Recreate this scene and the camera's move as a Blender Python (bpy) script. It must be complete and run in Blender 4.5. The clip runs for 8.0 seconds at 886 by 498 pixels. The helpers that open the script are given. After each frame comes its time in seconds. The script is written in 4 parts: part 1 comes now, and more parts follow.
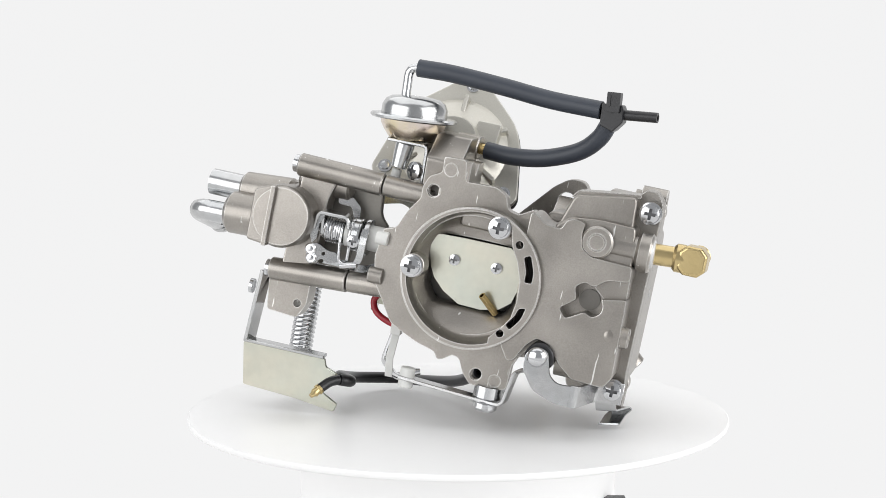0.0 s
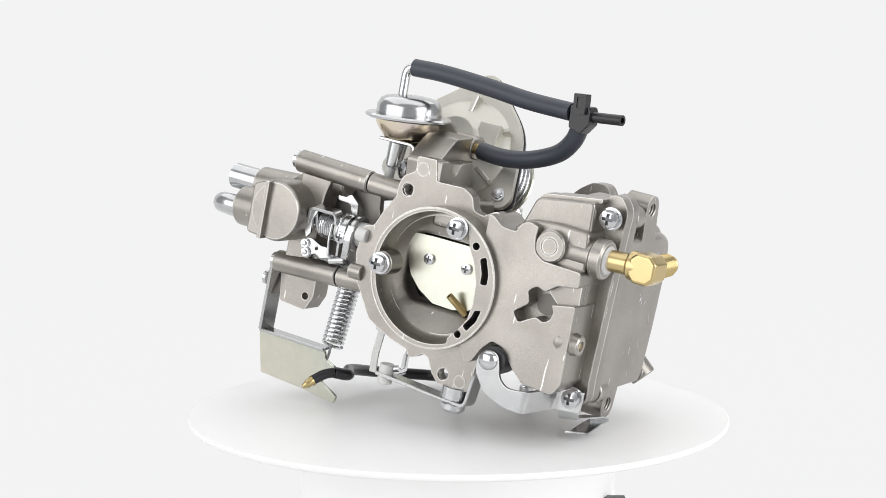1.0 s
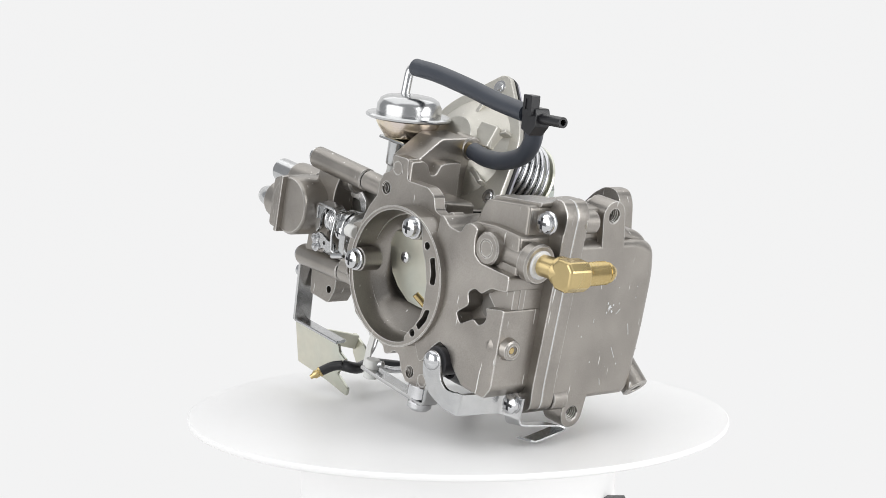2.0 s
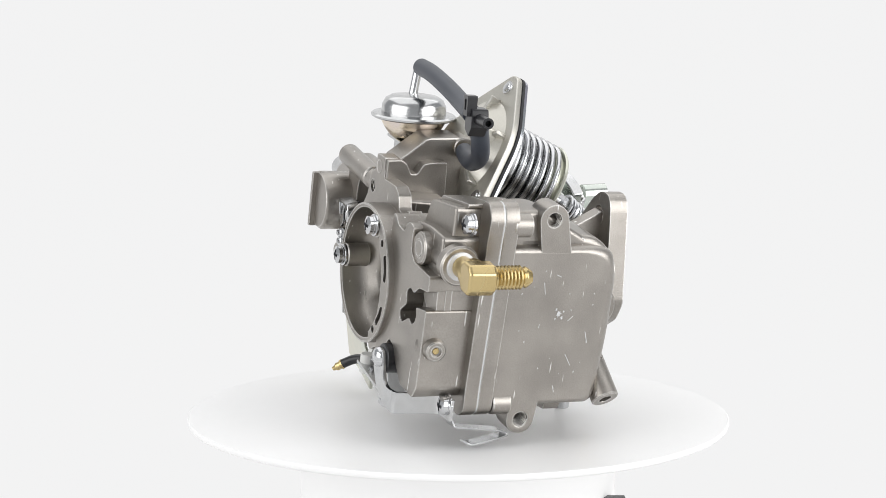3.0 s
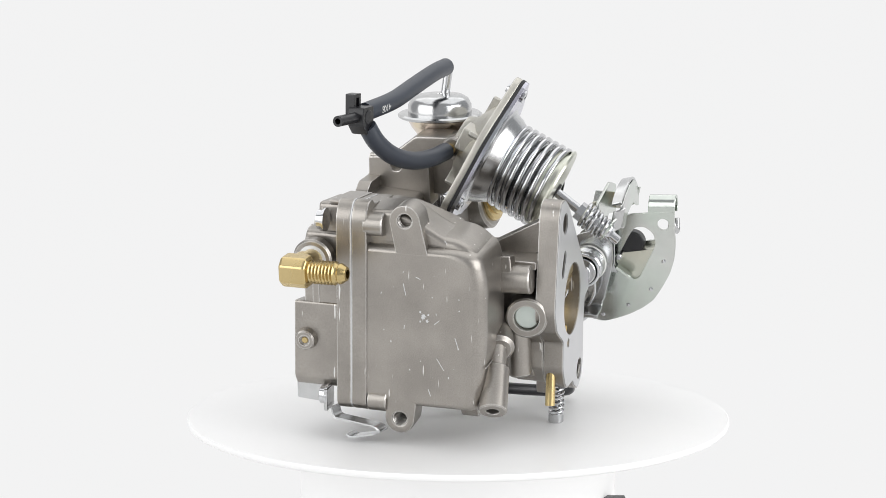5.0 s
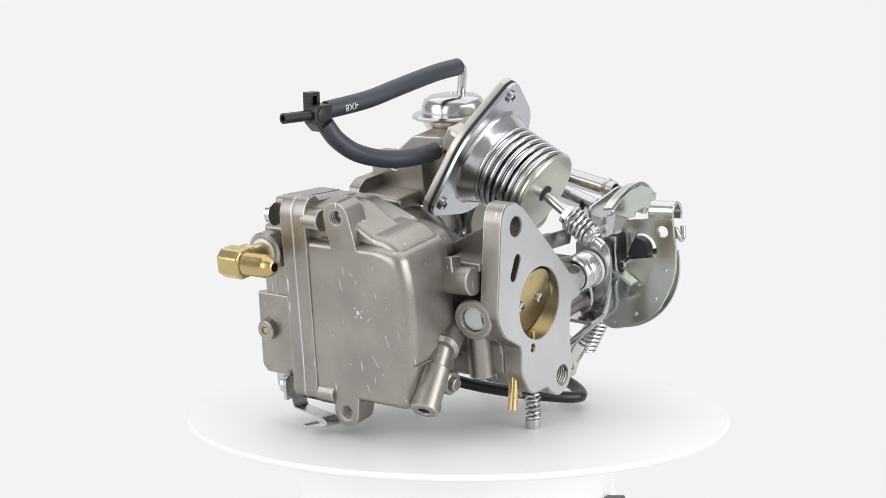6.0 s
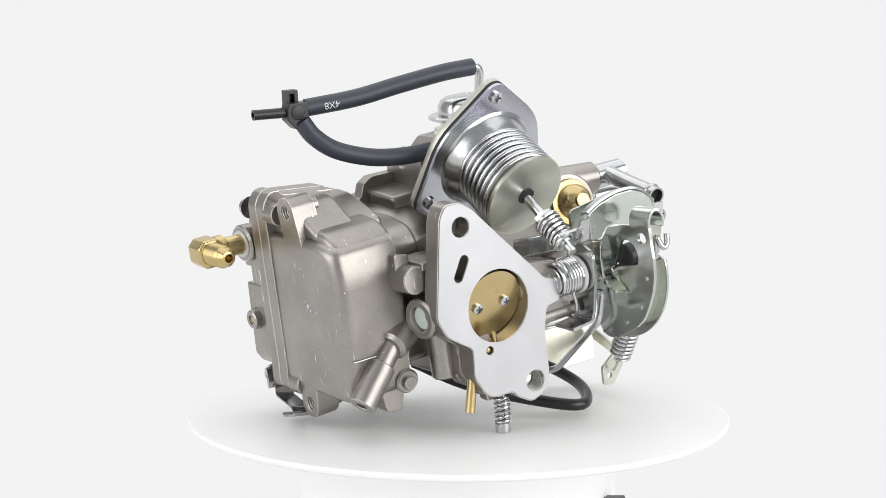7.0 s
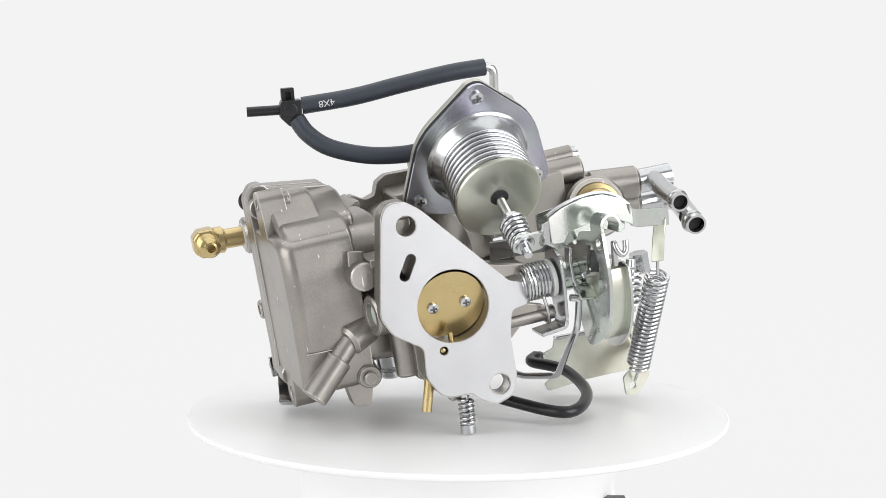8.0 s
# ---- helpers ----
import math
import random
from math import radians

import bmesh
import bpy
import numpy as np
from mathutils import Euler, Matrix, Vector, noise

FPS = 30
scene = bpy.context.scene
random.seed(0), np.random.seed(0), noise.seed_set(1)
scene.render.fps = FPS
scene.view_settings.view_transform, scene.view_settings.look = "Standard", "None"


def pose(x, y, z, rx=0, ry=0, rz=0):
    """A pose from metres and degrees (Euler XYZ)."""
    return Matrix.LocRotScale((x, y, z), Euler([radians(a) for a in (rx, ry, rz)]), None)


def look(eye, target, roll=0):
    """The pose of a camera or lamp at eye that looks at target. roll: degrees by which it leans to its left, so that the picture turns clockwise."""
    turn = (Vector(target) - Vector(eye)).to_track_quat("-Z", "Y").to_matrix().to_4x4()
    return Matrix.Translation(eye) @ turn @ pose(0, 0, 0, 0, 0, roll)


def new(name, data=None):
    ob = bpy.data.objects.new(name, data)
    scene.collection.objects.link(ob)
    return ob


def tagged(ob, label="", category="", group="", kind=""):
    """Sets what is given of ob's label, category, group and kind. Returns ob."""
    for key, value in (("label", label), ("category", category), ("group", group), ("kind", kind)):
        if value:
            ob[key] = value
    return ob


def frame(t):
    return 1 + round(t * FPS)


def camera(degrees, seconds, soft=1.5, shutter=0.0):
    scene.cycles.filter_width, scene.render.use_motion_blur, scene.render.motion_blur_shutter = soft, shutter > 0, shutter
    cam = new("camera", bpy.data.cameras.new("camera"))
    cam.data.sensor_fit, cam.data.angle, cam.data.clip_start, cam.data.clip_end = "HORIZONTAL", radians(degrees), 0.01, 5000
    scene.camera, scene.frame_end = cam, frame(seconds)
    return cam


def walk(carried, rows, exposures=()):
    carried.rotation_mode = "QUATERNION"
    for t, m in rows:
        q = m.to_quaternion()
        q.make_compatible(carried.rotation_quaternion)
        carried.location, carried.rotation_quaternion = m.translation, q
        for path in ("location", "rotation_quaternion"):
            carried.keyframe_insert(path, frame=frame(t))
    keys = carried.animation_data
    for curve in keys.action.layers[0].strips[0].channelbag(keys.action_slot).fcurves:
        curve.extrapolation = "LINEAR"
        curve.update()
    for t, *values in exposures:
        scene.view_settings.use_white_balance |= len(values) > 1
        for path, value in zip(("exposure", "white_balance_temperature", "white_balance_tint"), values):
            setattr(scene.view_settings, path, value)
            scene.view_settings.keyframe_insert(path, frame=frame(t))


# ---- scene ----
# ---- camera: fixed on a stand before the turntable ----
cam = camera(26.74, 8.0, soft=0.75)
EYE = pose(0, -0.850, 0.1785, 90 - 6.90, 0, 0.483) @ pose(0, 0, 0, 0, 0, 0.174)
walk(cam, [(0.0, EYE), (8.0, EYE)])

# turn of the table in degrees, second by second
TURN = ((0.0, 0.0), (0.5, -8.45), (1.0, -17.58), (1.5, -26.96), (3.0, -55.71), (3.5, -64.79), (4.0, -75.02),
        (4.5, -84.92), (6.0, -113.38), (6.5, -122.31), (7.0, -132.14), (7.5, -141.35), (8.0, -150.59))

# ---- light: a white photo studio with softboxes ----
world = bpy.data.worlds.new("studio")
scene.world = world
world.use_nodes = True
world.node_tree.nodes["Background"].inputs[0].default_value = (0.95, 0.97, 1.0, 1)
world.node_tree.nodes["Background"].inputs[1].default_value = 0.42
scene.view_settings.exposure = 0.0


def softbox(name, eye, target, sx, sy, watts, colour=(1, 1, 1)):
    d = bpy.data.lights.new(name, "AREA")
    d.shape, d.size, d.size_y, d.energy, d.color = "RECTANGLE", sx, sy, watts, colour
    ob = new(name, d)
    ob.matrix_world = look(eye, target)
    return ob


softbox("softbox_top", (0.0, 0.2, 1.3), (0, 0, 0), 2.2, 1.9, 13.5)
softbox("softbox_left", (-1.35, -1.00, 0.50), (0, 0, 0.10), 2.0, 1.4, 19.0)
softbox("softbox_right", (1.40, -0.95, 0.50), (0, 0, 0.10), 1.6, 1.4, 24.5)


# ---- materials ----
def material(name, base, rough=0.5, metal=0.0, grain=0.0, scale=300.0, bump=0.0, tint=None, spread=0.25, coat=0.0, glint_wear=0.0):
    """A surface with fine grain, larger stains, and relief at real size."""
    m = bpy.data.materials.new(name)
    m.use_nodes = True
    nt = m.node_tree
    b = nt.nodes["Principled BSDF"]
    b.inputs["Base Color"].default_value = (*base, 1)
    b.inputs["Roughness"].default_value, b.inputs["Metallic"].default_value = rough, metal
    b.inputs["Coat Weight"].default_value = coat
    if grain or tint or bump:
        tc = nt.nodes.new("ShaderNodeTexCoord")
        big, fine = nt.nodes.new("ShaderNodeTexNoise"), nt.nodes.new("ShaderNodeTexNoise")
        big.inputs["Scale"].default_value, big.inputs["Detail"].default_value = 45.0, 7.0 if glint_wear else 3.0
        fine.inputs["Scale"].default_value, fine.inputs["Detail"].default_value = scale, 4.0
        for n in (big, fine):
            nt.links.new(tc.outputs["Object"], n.inputs["Vector"])
        ramp = nt.nodes.new("ShaderNodeValToRGB")
        ramp.color_ramp.elements[0].position, ramp.color_ramp.elements[1].position = 0.5 - spread, 0.5 + spread
        ramp.color_ramp.elements[0].color = (*base, 1)
        ramp.color_ramp.elements[1].color = (*(tint or [c * (1 + grain) for c in base]), 1)
        nt.links.new(big.outputs["Fac"], ramp.inputs["Fac"])
        mix = nt.nodes.new("ShaderNodeMix")
        mix.data_type, mix.blend_type = "RGBA", "MULTIPLY"
        mix.inputs["Factor"].default_value = 1.0
        gr = nt.nodes.new("ShaderNodeMapRange")
        gr.inputs["To Min"].default_value, gr.inputs["To Max"].default_value = 1 - grain, 1.0
        nt.links.new(fine.outputs["Fac"], gr.inputs["Value"])
        nt.links.new(ramp.outputs["Color"], mix.inputs["A"])
        nt.links.new(gr.outputs["Result"], mix.inputs["B"])
        colour = mix.outputs["Result"]
        if glint_wear:
            # edge highlights are painted into the colour; stray scratches show brighter metal
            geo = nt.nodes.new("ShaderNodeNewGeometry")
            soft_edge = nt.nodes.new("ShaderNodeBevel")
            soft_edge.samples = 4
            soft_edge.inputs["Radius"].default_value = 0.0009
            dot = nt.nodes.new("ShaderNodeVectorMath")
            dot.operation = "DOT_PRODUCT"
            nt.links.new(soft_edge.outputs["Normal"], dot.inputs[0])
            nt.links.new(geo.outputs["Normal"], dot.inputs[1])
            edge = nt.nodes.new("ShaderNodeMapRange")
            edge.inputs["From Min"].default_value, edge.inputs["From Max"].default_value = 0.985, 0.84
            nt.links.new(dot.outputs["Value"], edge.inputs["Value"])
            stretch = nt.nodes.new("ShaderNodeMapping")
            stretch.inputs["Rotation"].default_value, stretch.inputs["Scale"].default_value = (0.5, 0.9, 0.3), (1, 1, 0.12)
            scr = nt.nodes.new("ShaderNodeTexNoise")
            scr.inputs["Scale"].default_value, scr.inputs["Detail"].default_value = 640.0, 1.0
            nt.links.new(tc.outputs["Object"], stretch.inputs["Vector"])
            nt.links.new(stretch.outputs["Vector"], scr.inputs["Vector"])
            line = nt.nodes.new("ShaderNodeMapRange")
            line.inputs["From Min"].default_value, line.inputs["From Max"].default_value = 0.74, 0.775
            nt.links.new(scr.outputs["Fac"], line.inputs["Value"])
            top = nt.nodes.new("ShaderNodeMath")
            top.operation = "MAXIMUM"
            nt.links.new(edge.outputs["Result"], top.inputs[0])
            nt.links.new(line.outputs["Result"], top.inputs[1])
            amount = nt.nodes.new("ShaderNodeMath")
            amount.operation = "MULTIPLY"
            amount.inputs[1].default_value = glint_wear
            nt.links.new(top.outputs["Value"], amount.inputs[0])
            bright_mix = nt.nodes.new("ShaderNodeMix")
            bright_mix.data_type = "RGBA"
            bright_mix.inputs["B"].default_value = (0.78, 0.77, 0.75, 1)
            nt.links.new(amount.outputs["Value"], bright_mix.inputs["Factor"])
            nt.links.new(colour, bright_mix.inputs["A"])
            colour = bright_mix.outputs["Result"]
        nt.links.new(colour, b.inputs["Base Color"])
        rr = nt.nodes.new("ShaderNodeMapRange")
        rr.inputs["To Min"].default_value, rr.inputs["To Max"].default_value = rough * 0.8, min(1, rough * 1.2)
        nt.links.new(big.outputs["Fac"], rr.inputs["Value"])
        nt.links.new(rr.outputs["Result"], b.inputs["Roughness"])
        if bump:
            bp = nt.nodes.new("ShaderNodeBump")
            bp.inputs["Strength"].default_value, bp.inputs["Distance"].default_value = bump, 0.00006
            nt.links.new(fine.outputs["Fac"], bp.inputs["Height"])
            nt.links.new(bp.outputs["Normal"], b.inputs["Normal"])
    return m


CAST = material("cast_zinc", (0.335, 0.313, 0.286), 0.33, 0.9, 0.40, 1900, 1.0, (0.50, 0.468, 0.43), glint_wear=1.0)
# darker copy of the casting, painting shade deep in its recesses
CAST_SHADED = material("cast_zinc_shaded", (0.20, 0.19, 0.175), 0.5, 0.6, 0.15, 900, 0.25)
SCUFF = material("bare_scuff", (0.64, 0.645, 0.65), 0.5, 0.6, 0.1, 900, 0.2)
MILLED = material("milled_aluminium", (0.57, 0.57, 0.58), 0.36, 0.8, 0.06, 1400, 0.08, (0.63, 0.63, 0.64))
ZINC = material("zinc_plate", (0.60, 0.615, 0.625), 0.21, 1.0, 0.22, 260, 0.35, (0.62, 0.615, 0.61))
YZINC = material("passivated_zinc", (0.62, 0.645, 0.57), 0.3, 0.95, 0.14, 260, 0.2, (0.71, 0.685, 0.58))
YZINC2 = material("rainbow_zinc", (0.80, 0.70, 0.36), 0.24, 1.0, 0.05, 500, 0.03, (0.70, 0.62, 0.72))
# paler casting: reflected light is painted into the base colour
CAST_SHEEN = material("cast_alloy_sheen", (0.55, 0.53, 0.475), 0.36, 0.75, 0.2, 1600, 0.6, (0.64, 0.62, 0.56), glint_wear=0.7)
DARKCAST2 = material("rough_cast", (0.32, 0.305, 0.28), 0.5, 0.7, 0.15, 900, 0.3)
VIOLET = material("violet_zinc", (0.52, 0.48, 0.60), 0.22, 1.0, 0.05, 500, 0.03, (0.56, 0.61, 0.59))
CAMZ = material("cam_zinc", (0.60, 0.66, 0.60), 0.18, 1.0, 0.14, 240, 0.25, (0.62, 0.61, 0.60))
STEEL = material("bright_steel", (0.60, 0.605, 0.615), 0.18, 1.0, 0.04, 800, 0.0)
BRASS = material("brass", (0.56, 0.43, 0.20), 0.27, 1.0, 0.08, 700, 0.04, (0.63, 0.50, 0.26))
RUBBER = material("rubber_hose", (0.029, 0.035, 0.048), 0.42, 0.0, 0.12, 700, 0.12, (0.041, 0.048, 0.063))
BLACK = material("black_plastic", (0.012, 0.012, 0.014), 0.32, 0.0, 0.1, 600, 0.03)
# dark steel that paints the shade inside screw recesses
RECESS_SHADE = material("recess_shade", (0.16, 0.16, 0.165), 0.4, 0.8, 0.1, 900, 0.1)
# near-black that paints shade into ports, slots and pipe ends
SHADE_BLACK = material("shade_black", (0.02, 0.02, 0.02), 0.7, 0.3, 0.2, 600, 0.1)
NYLON = material("white_nylon", (0.64, 0.64, 0.62), 0.4, 0.0, 0.05, 500, 0.03)
RED = material("red_wire", (0.30, 0.01, 0.02), 0.4, 0.0, 0.1, 500, 0.03)
GASKET = material("black_gasket", (0.02, 0.02, 0.022), 0.7, 0.0, 0.2, 900, 0.1)
PLUG = material("pale_plug", (0.62, 0.68, 0.64), 0.35, 0.3, 0.06, 500, 0.03)
PRINT = material("hose_print", (0.62, 0.63, 0.62), 0.6)
DISC = material("white_lacquer", (0.875, 0.872, 0.868), 0.38, 0.0, 0.015, 120, 0.02)

# ---- mesh helpers: all sizes in millimetres ----
MM = 0.001


def V(p):
    return Vector(p)


def axes(o, x, y):
    """A frame at o with the given first and second directions."""
    x = V(x).normalized()
    z = x.cross(V(y)).normalized()
    y = z.cross(x)
    m = Matrix((x, y, z)).transposed().to_4x4()
    m.translation = V(o)
    return m


def along(p0, p1):
    """A frame at p0 whose third direction points to p1."""
    d = (V(p1) - V(p0)).normalized()
    h = V((0, 0, 1)) if abs(d.z) < 0.9 else V((1, 0, 0))
    x = h.cross(d).normalized()
    m = Matrix((x, d.cross(x), d)).transposed().to_4x4()
    m.translation = V(p0)
    return m


def face_frame(ax, b):
    """The frame of a slab across an axis: its depth runs towards lower values."""
    if ax == "v":
        return axes((0, b, 0), (1, 0, 0), (0, 0, 1))
    if ax == "u":
        m = Matrix(((0, 0, -1, b), (1, 0, 0, 0), (0, 1, 0, 0), (0, 0, 0, 1)))
        return m
    return Matrix(((1, 0, 0, 0), (0, 1, 0, 0), (0, 0, -1, b), (0, 0, 0, 1)))


def circle(c, r, n=32, a0=0.0, a1=360.0):
    full = abs(a1 - a0) >= 359.9
    k = n if full else n + 1
    return [(c[0] + r * math.cos(radians(a0 + (a1 - a0) * i / n)), c[1] + r * math.sin(radians(a0 + (a1 - a0) * i / n))) for i in range(k)]


def pill(p, q, r, n=8):
    """The outline of a slot from p to q."""
    a = math.degrees(math.atan2(q[1] - p[1], q[0] - p[0]))
    return circle(q, r, n, a - 90, a + 90) + circle(p, r, n, a + 90, a + 270)


def rounded(pts, r, n=4):
    """An outline with its corners rounded."""
    out = []
    k = len(pts)
    for i in range(k):
        a, b, c = V(pts[i - 1]).to_2d(), V(pts[i]).to_2d(), V(pts[(i + 1) % k]).to_2d()
        d = min(r, (a - b).length * 0.45, (c - b).length * 0.45)
        p, q = b + (a - b).normalized() * d, b + (c - b).normalized() * d
        for j in range(n + 1):
            t = j / n
            s = p * (1 - t) ** 2 + b * 2 * t * (1 - t) + q * t * t
            out.append((s.x, s.y))
    return out


def hull_of(circles, n=40):
    """The outline drawn tight round some circles ((x, y), r)."""
    pts = [p for c, r in circles for p in circle(c, r, n)]
    pts = sorted(set(pts))

    def half(seq):
        h = []
        for p in seq:
            while len(h) > 1 and (h[-1][0] - h[-2][0]) * (p[1] - h[-2][1]) - (h[-1][1] - h[-2][1]) * (p[0] - h[-2][0]) <= 0:
                h.pop()
            h.append(p)
        return h
    a, b = half(pts), half(pts[::-1])
    return a[:-1] + b[:-1]


def slab_in(m, outer, depth, holes=(), bev=0.0, seg=2):
    """A plate of that outline with holes through it, depth thick along the frame's third direction."""
    bm = bmesh.new()
    edges = []
    for loop in (outer, *holes):
        vs = [bm.verts.new((x, y, 0)) for x, y in loop]
        edges += [bm.edges.new((vs[i - 1], vs[i])) for i in range(len(vs))]
    if holes:
        bmesh.ops.triangle_fill(bm, edges=edges, use_beauty=True)
    else:
        bm.faces.new(bm.verts[:])
    ex = bmesh.ops.extrude_face_region(bm, geom=bm.faces[:])
    bmesh.ops.translate(bm, verts=[g for g in ex["geom"] if isinstance(g, bmesh.types.BMVert)], vec=(0, 0, depth))
    bmesh.ops.recalc_face_normals(bm, faces=bm.faces[:])
    if bev:
        es = [e for e in bm.edges if len(e.link_faces) == 2 and e.calc_face_angle() > 0.9]
        bmesh.ops.bevel(bm, geom=es, offset=bev, segments=seg, affect="EDGES", clamp_overlap=True, profile=0.5)
    bm.transform(m)
    return bm


def slab(ax, outer, a, b, holes=(), bev=0.0, seg=2):
    return slab_in(face_frame(ax, b), outer, b - a, holes, bev, seg)


def lathe(p0, p1, profile, n=40, closed=False):
    """A turned body on the line from p0 towards p1; profile of (radius, height)."""
    m = along(p0, p1)
    bm = bmesh.new()
    rings = []
    for r, h in profile:
        if r < 1e-6:
            rings.append([bm.verts.new((0, 0, h))])
        else:
            rings.append([bm.verts.new((r * math.cos(math.tau * i / n), r * math.sin(math.tau * i / n), h)) for i in range(n)])
    pairs = list(zip(rings, rings[1:])) + ([(rings[-1], rings[0])] if closed else [])
    for a, b in pairs:
        for i in range(n):
            j = (i + 1) % n
            if len(a) == 1 and len(b) == 1:
                continue
            if len(a) == 1:
                bm.faces.new((a[0], b[i], b[j]))
            elif len(b) == 1:
                bm.faces.new((a[i], b[0], a[j]))
            else:
                bm.faces.new((a[i], b[i], b[j], a[j]))
    bmesh.ops.recalc_face_normals(bm, faces=bm.faces[:])
    bm.transform(m)
    return bm


def rod(p0, p1, r, r1=None, bev=0.4, n=28):
    """A solid round bar with eased ends."""
    h = (V(p1) - V(p0)).length
    r1 = r if r1 is None else r1
    bev = min(bev, h * 0.3, r * 0.5)
    return lathe(p0, p1, [(0, 0), (r - bev, 0), (r, bev), (r1, h - bev), (r1 - bev, h), (0, h)], n)


def pipe(p0, p1, r, inner, bev=0.3, n=32, depth=None):
    """A round bar bored from its far end."""
    h = (V(p1) - V(p0)).length
    d = h if depth is None else depth
    return lathe(p0, p1, [(0, 0), (r - bev, 0), (r, bev), (r, h - bev), (r - bev, h), (inner + 0.2, h), (inner, h - 0.3), (inner, h - d), (0, h - d)], n)


def smooth_path(pts, k=6):
    pts = [V(p) for p in pts]
    if len(pts) < 3:
        return pts
    q = [pts[0] * 2 - pts[1]] + pts + [pts[-1] * 2 - pts[-2]]
    out = []
    for i in range(1, len(q) - 2):
        for j in range(k):
            t = j / k
            out.append(0.5 * ((2 * q[i]) + (q[i + 1] - q[i - 1]) * t + (2 * q[i - 1] - 5 * q[i] + 4 * q[i + 1] - q[i + 2]) * t * t
                              + (3 * q[i] - q[i - 1] - 3 * q[i + 1] + q[i + 2]) * t ** 3))
    return out + [pts[-1]]


def bent(pts, r, k=5):
    """A polyline whose corners are rounded with about radius r."""
    pts = [V(p) for p in pts]
    out = [pts[0]]
    for a, b, c in zip(pts, pts[1:], pts[2:]):
        d = min(r, (a - b).length * 0.48, (c - b).length * 0.48)
        p, q = b + (a - b).normalized() * d, b + (c - b).normalized() * d
        for j in range(k + 1):
            t = j / k
            out.append(p * (1 - t) ** 2 + b * 2 * t * (1 - t) + q * t * t)
    return out + [pts[-1]]


def tube(path, r, n=14, inner=0.0, inner_depth=4.0):
    """A round section swept along a path of points; open-ended when inner is given."""
    path = [V(p) for p in path]
    bm = bmesh.new()
    tang = [(path[min(i + 1, len(path) - 1)] - path[max(i - 1, 0)]).normalized() for i in range(len(path))]
    h = V((0, 0, 1)) if abs(tang[0].z) < 0.9 else V((1, 0, 0))
    x = h.cross(tang[0]).normalized()
    rings = []

    def ring(c, x, y, rad):
        return [bm.verts.new(c + (x * math.cos(math.tau * i / n) + y * math.sin(math.tau * i / n)) * rad) for i in range(n)]
    fr = []
    for c, t in zip(path, tang):
        x = (x - t * x.dot(t)).normalized()
        fr.append((c, x.copy(), t.cross(x), t))
        rings.append(ring(c, x, t.cross(x), r))
    if inner:
        for end, s in ((0, 1), (-1, -1)):
            c, x, y, t = fr[end]
            a, b = ring(c, x, y, inner), ring(c + t * s * inner_depth, x, y, inner)
            rings = [b, a] + rings if end == 0 else rings + [a, b]
    for a, b in zip(rings, rings[1:]):
        for i in range(n):
            j = (i + 1) % n
            bm.faces.new((a[i], a[j], b[j], b[i]))
    bm.faces.new(rings[0][::-1])
    bm.faces.new(rings[-1])
    bmesh.ops.recalc_face_normals(bm, faces=bm.faces[:])
    return bm


def coil(p0, p1, rad, wire, turns, rad1=None, n=8, per=20):
    """A wire spring wound from p0 to p1."""
    m = along(p0, p1)
    h = (V(p1) - V(p0)).length
    k = int(turns * per)
    rad1 = rad if rad1 is None else rad1
    pts = []
    for i in range(k + 1):
        t = i / k
        a = math.tau * turns * t
        rr = rad + (rad1 - rad) * t
        pts.append(m @ V((rr * math.cos(a), rr * math.sin(a), h * t)))
    return tube(pts, wire, n)


def strip(path, across, width, thick, bev=0.0):
    """A bent sheet-metal strip: path of its centre line, its width running along across."""
    path = [V(p) for p in path]
    w = V(across).normalized() * width / 2
    bm = bmesh.new()
    rows = []
    for i, c in enumerate(path):
        t = (path[min(i + 1, len(path) - 1)] - path[max(i - 1, 0)]).normalized()
        nrm = t.cross(w).normalized() * thick / 2
        rows.append([bm.verts.new(c + s) for s in (w + nrm, w - nrm, -w - nrm, -w + nrm)])
    for a, b in zip(rows, rows[1:]):
        for i in range(4):
            j = (i + 1) % 4
            bm.faces.new((a[i], a[j], b[j], b[i]))
    bm.faces.new(rows[0][::-1])
    bm.faces.new(rows[-1])
    bmesh.ops.recalc_face_normals(bm, faces=bm.faces[:])
    if bev:
        es = [e for e in bm.edges if e.calc_face_angle() > 0.9]
        bmesh.ops.bevel(bm, geom=es, offset=bev, segments=1, affect="EDGES", clamp_overlap=True)
    return bm


def loft(loops, cap0=True, cap1=True):
    """A skin over loops of equally many points."""
    bm = bmesh.new()
    rows = [[bm.verts.new(p) for p in lp] for lp in loops]
    n = len(rows[0])
    for a, b in zip(rows, rows[1:]):
        for i in range(n):
            j = (i + 1) % n
            bm.faces.new((a[i], a[j], b[j], b[i]))
    if cap0:
        bm.faces.new(rows[0][::-1])
    if cap1:
        bm.faces.new(rows[-1])
    bmesh.ops.recalc_face_normals(bm, faces=bm.faces[:])
    return bm


def ring_pts(c, rad, ax="v", n=40):
    out = []
    for i in range(n):
        a, b = rad * math.cos(math.tau * i / n), rad * math.sin(math.tau * i / n)
        out.append({"v": (c[0] + a, c[1], c[2] + b), "u": (c[0], c[1] + a, c[2] + b), "w": (c[0] + a, c[1] + b, c[2])}[ax])
    return out


def join(*bms):
    out = bmesh.new()
    for b in bms:
        tmp = bpy.data.meshes.new("tmp")
        b.to_mesh(tmp)
        out.from_mesh(tmp)
        b.free()
        bpy.data.meshes.remove(tmp)
    return out


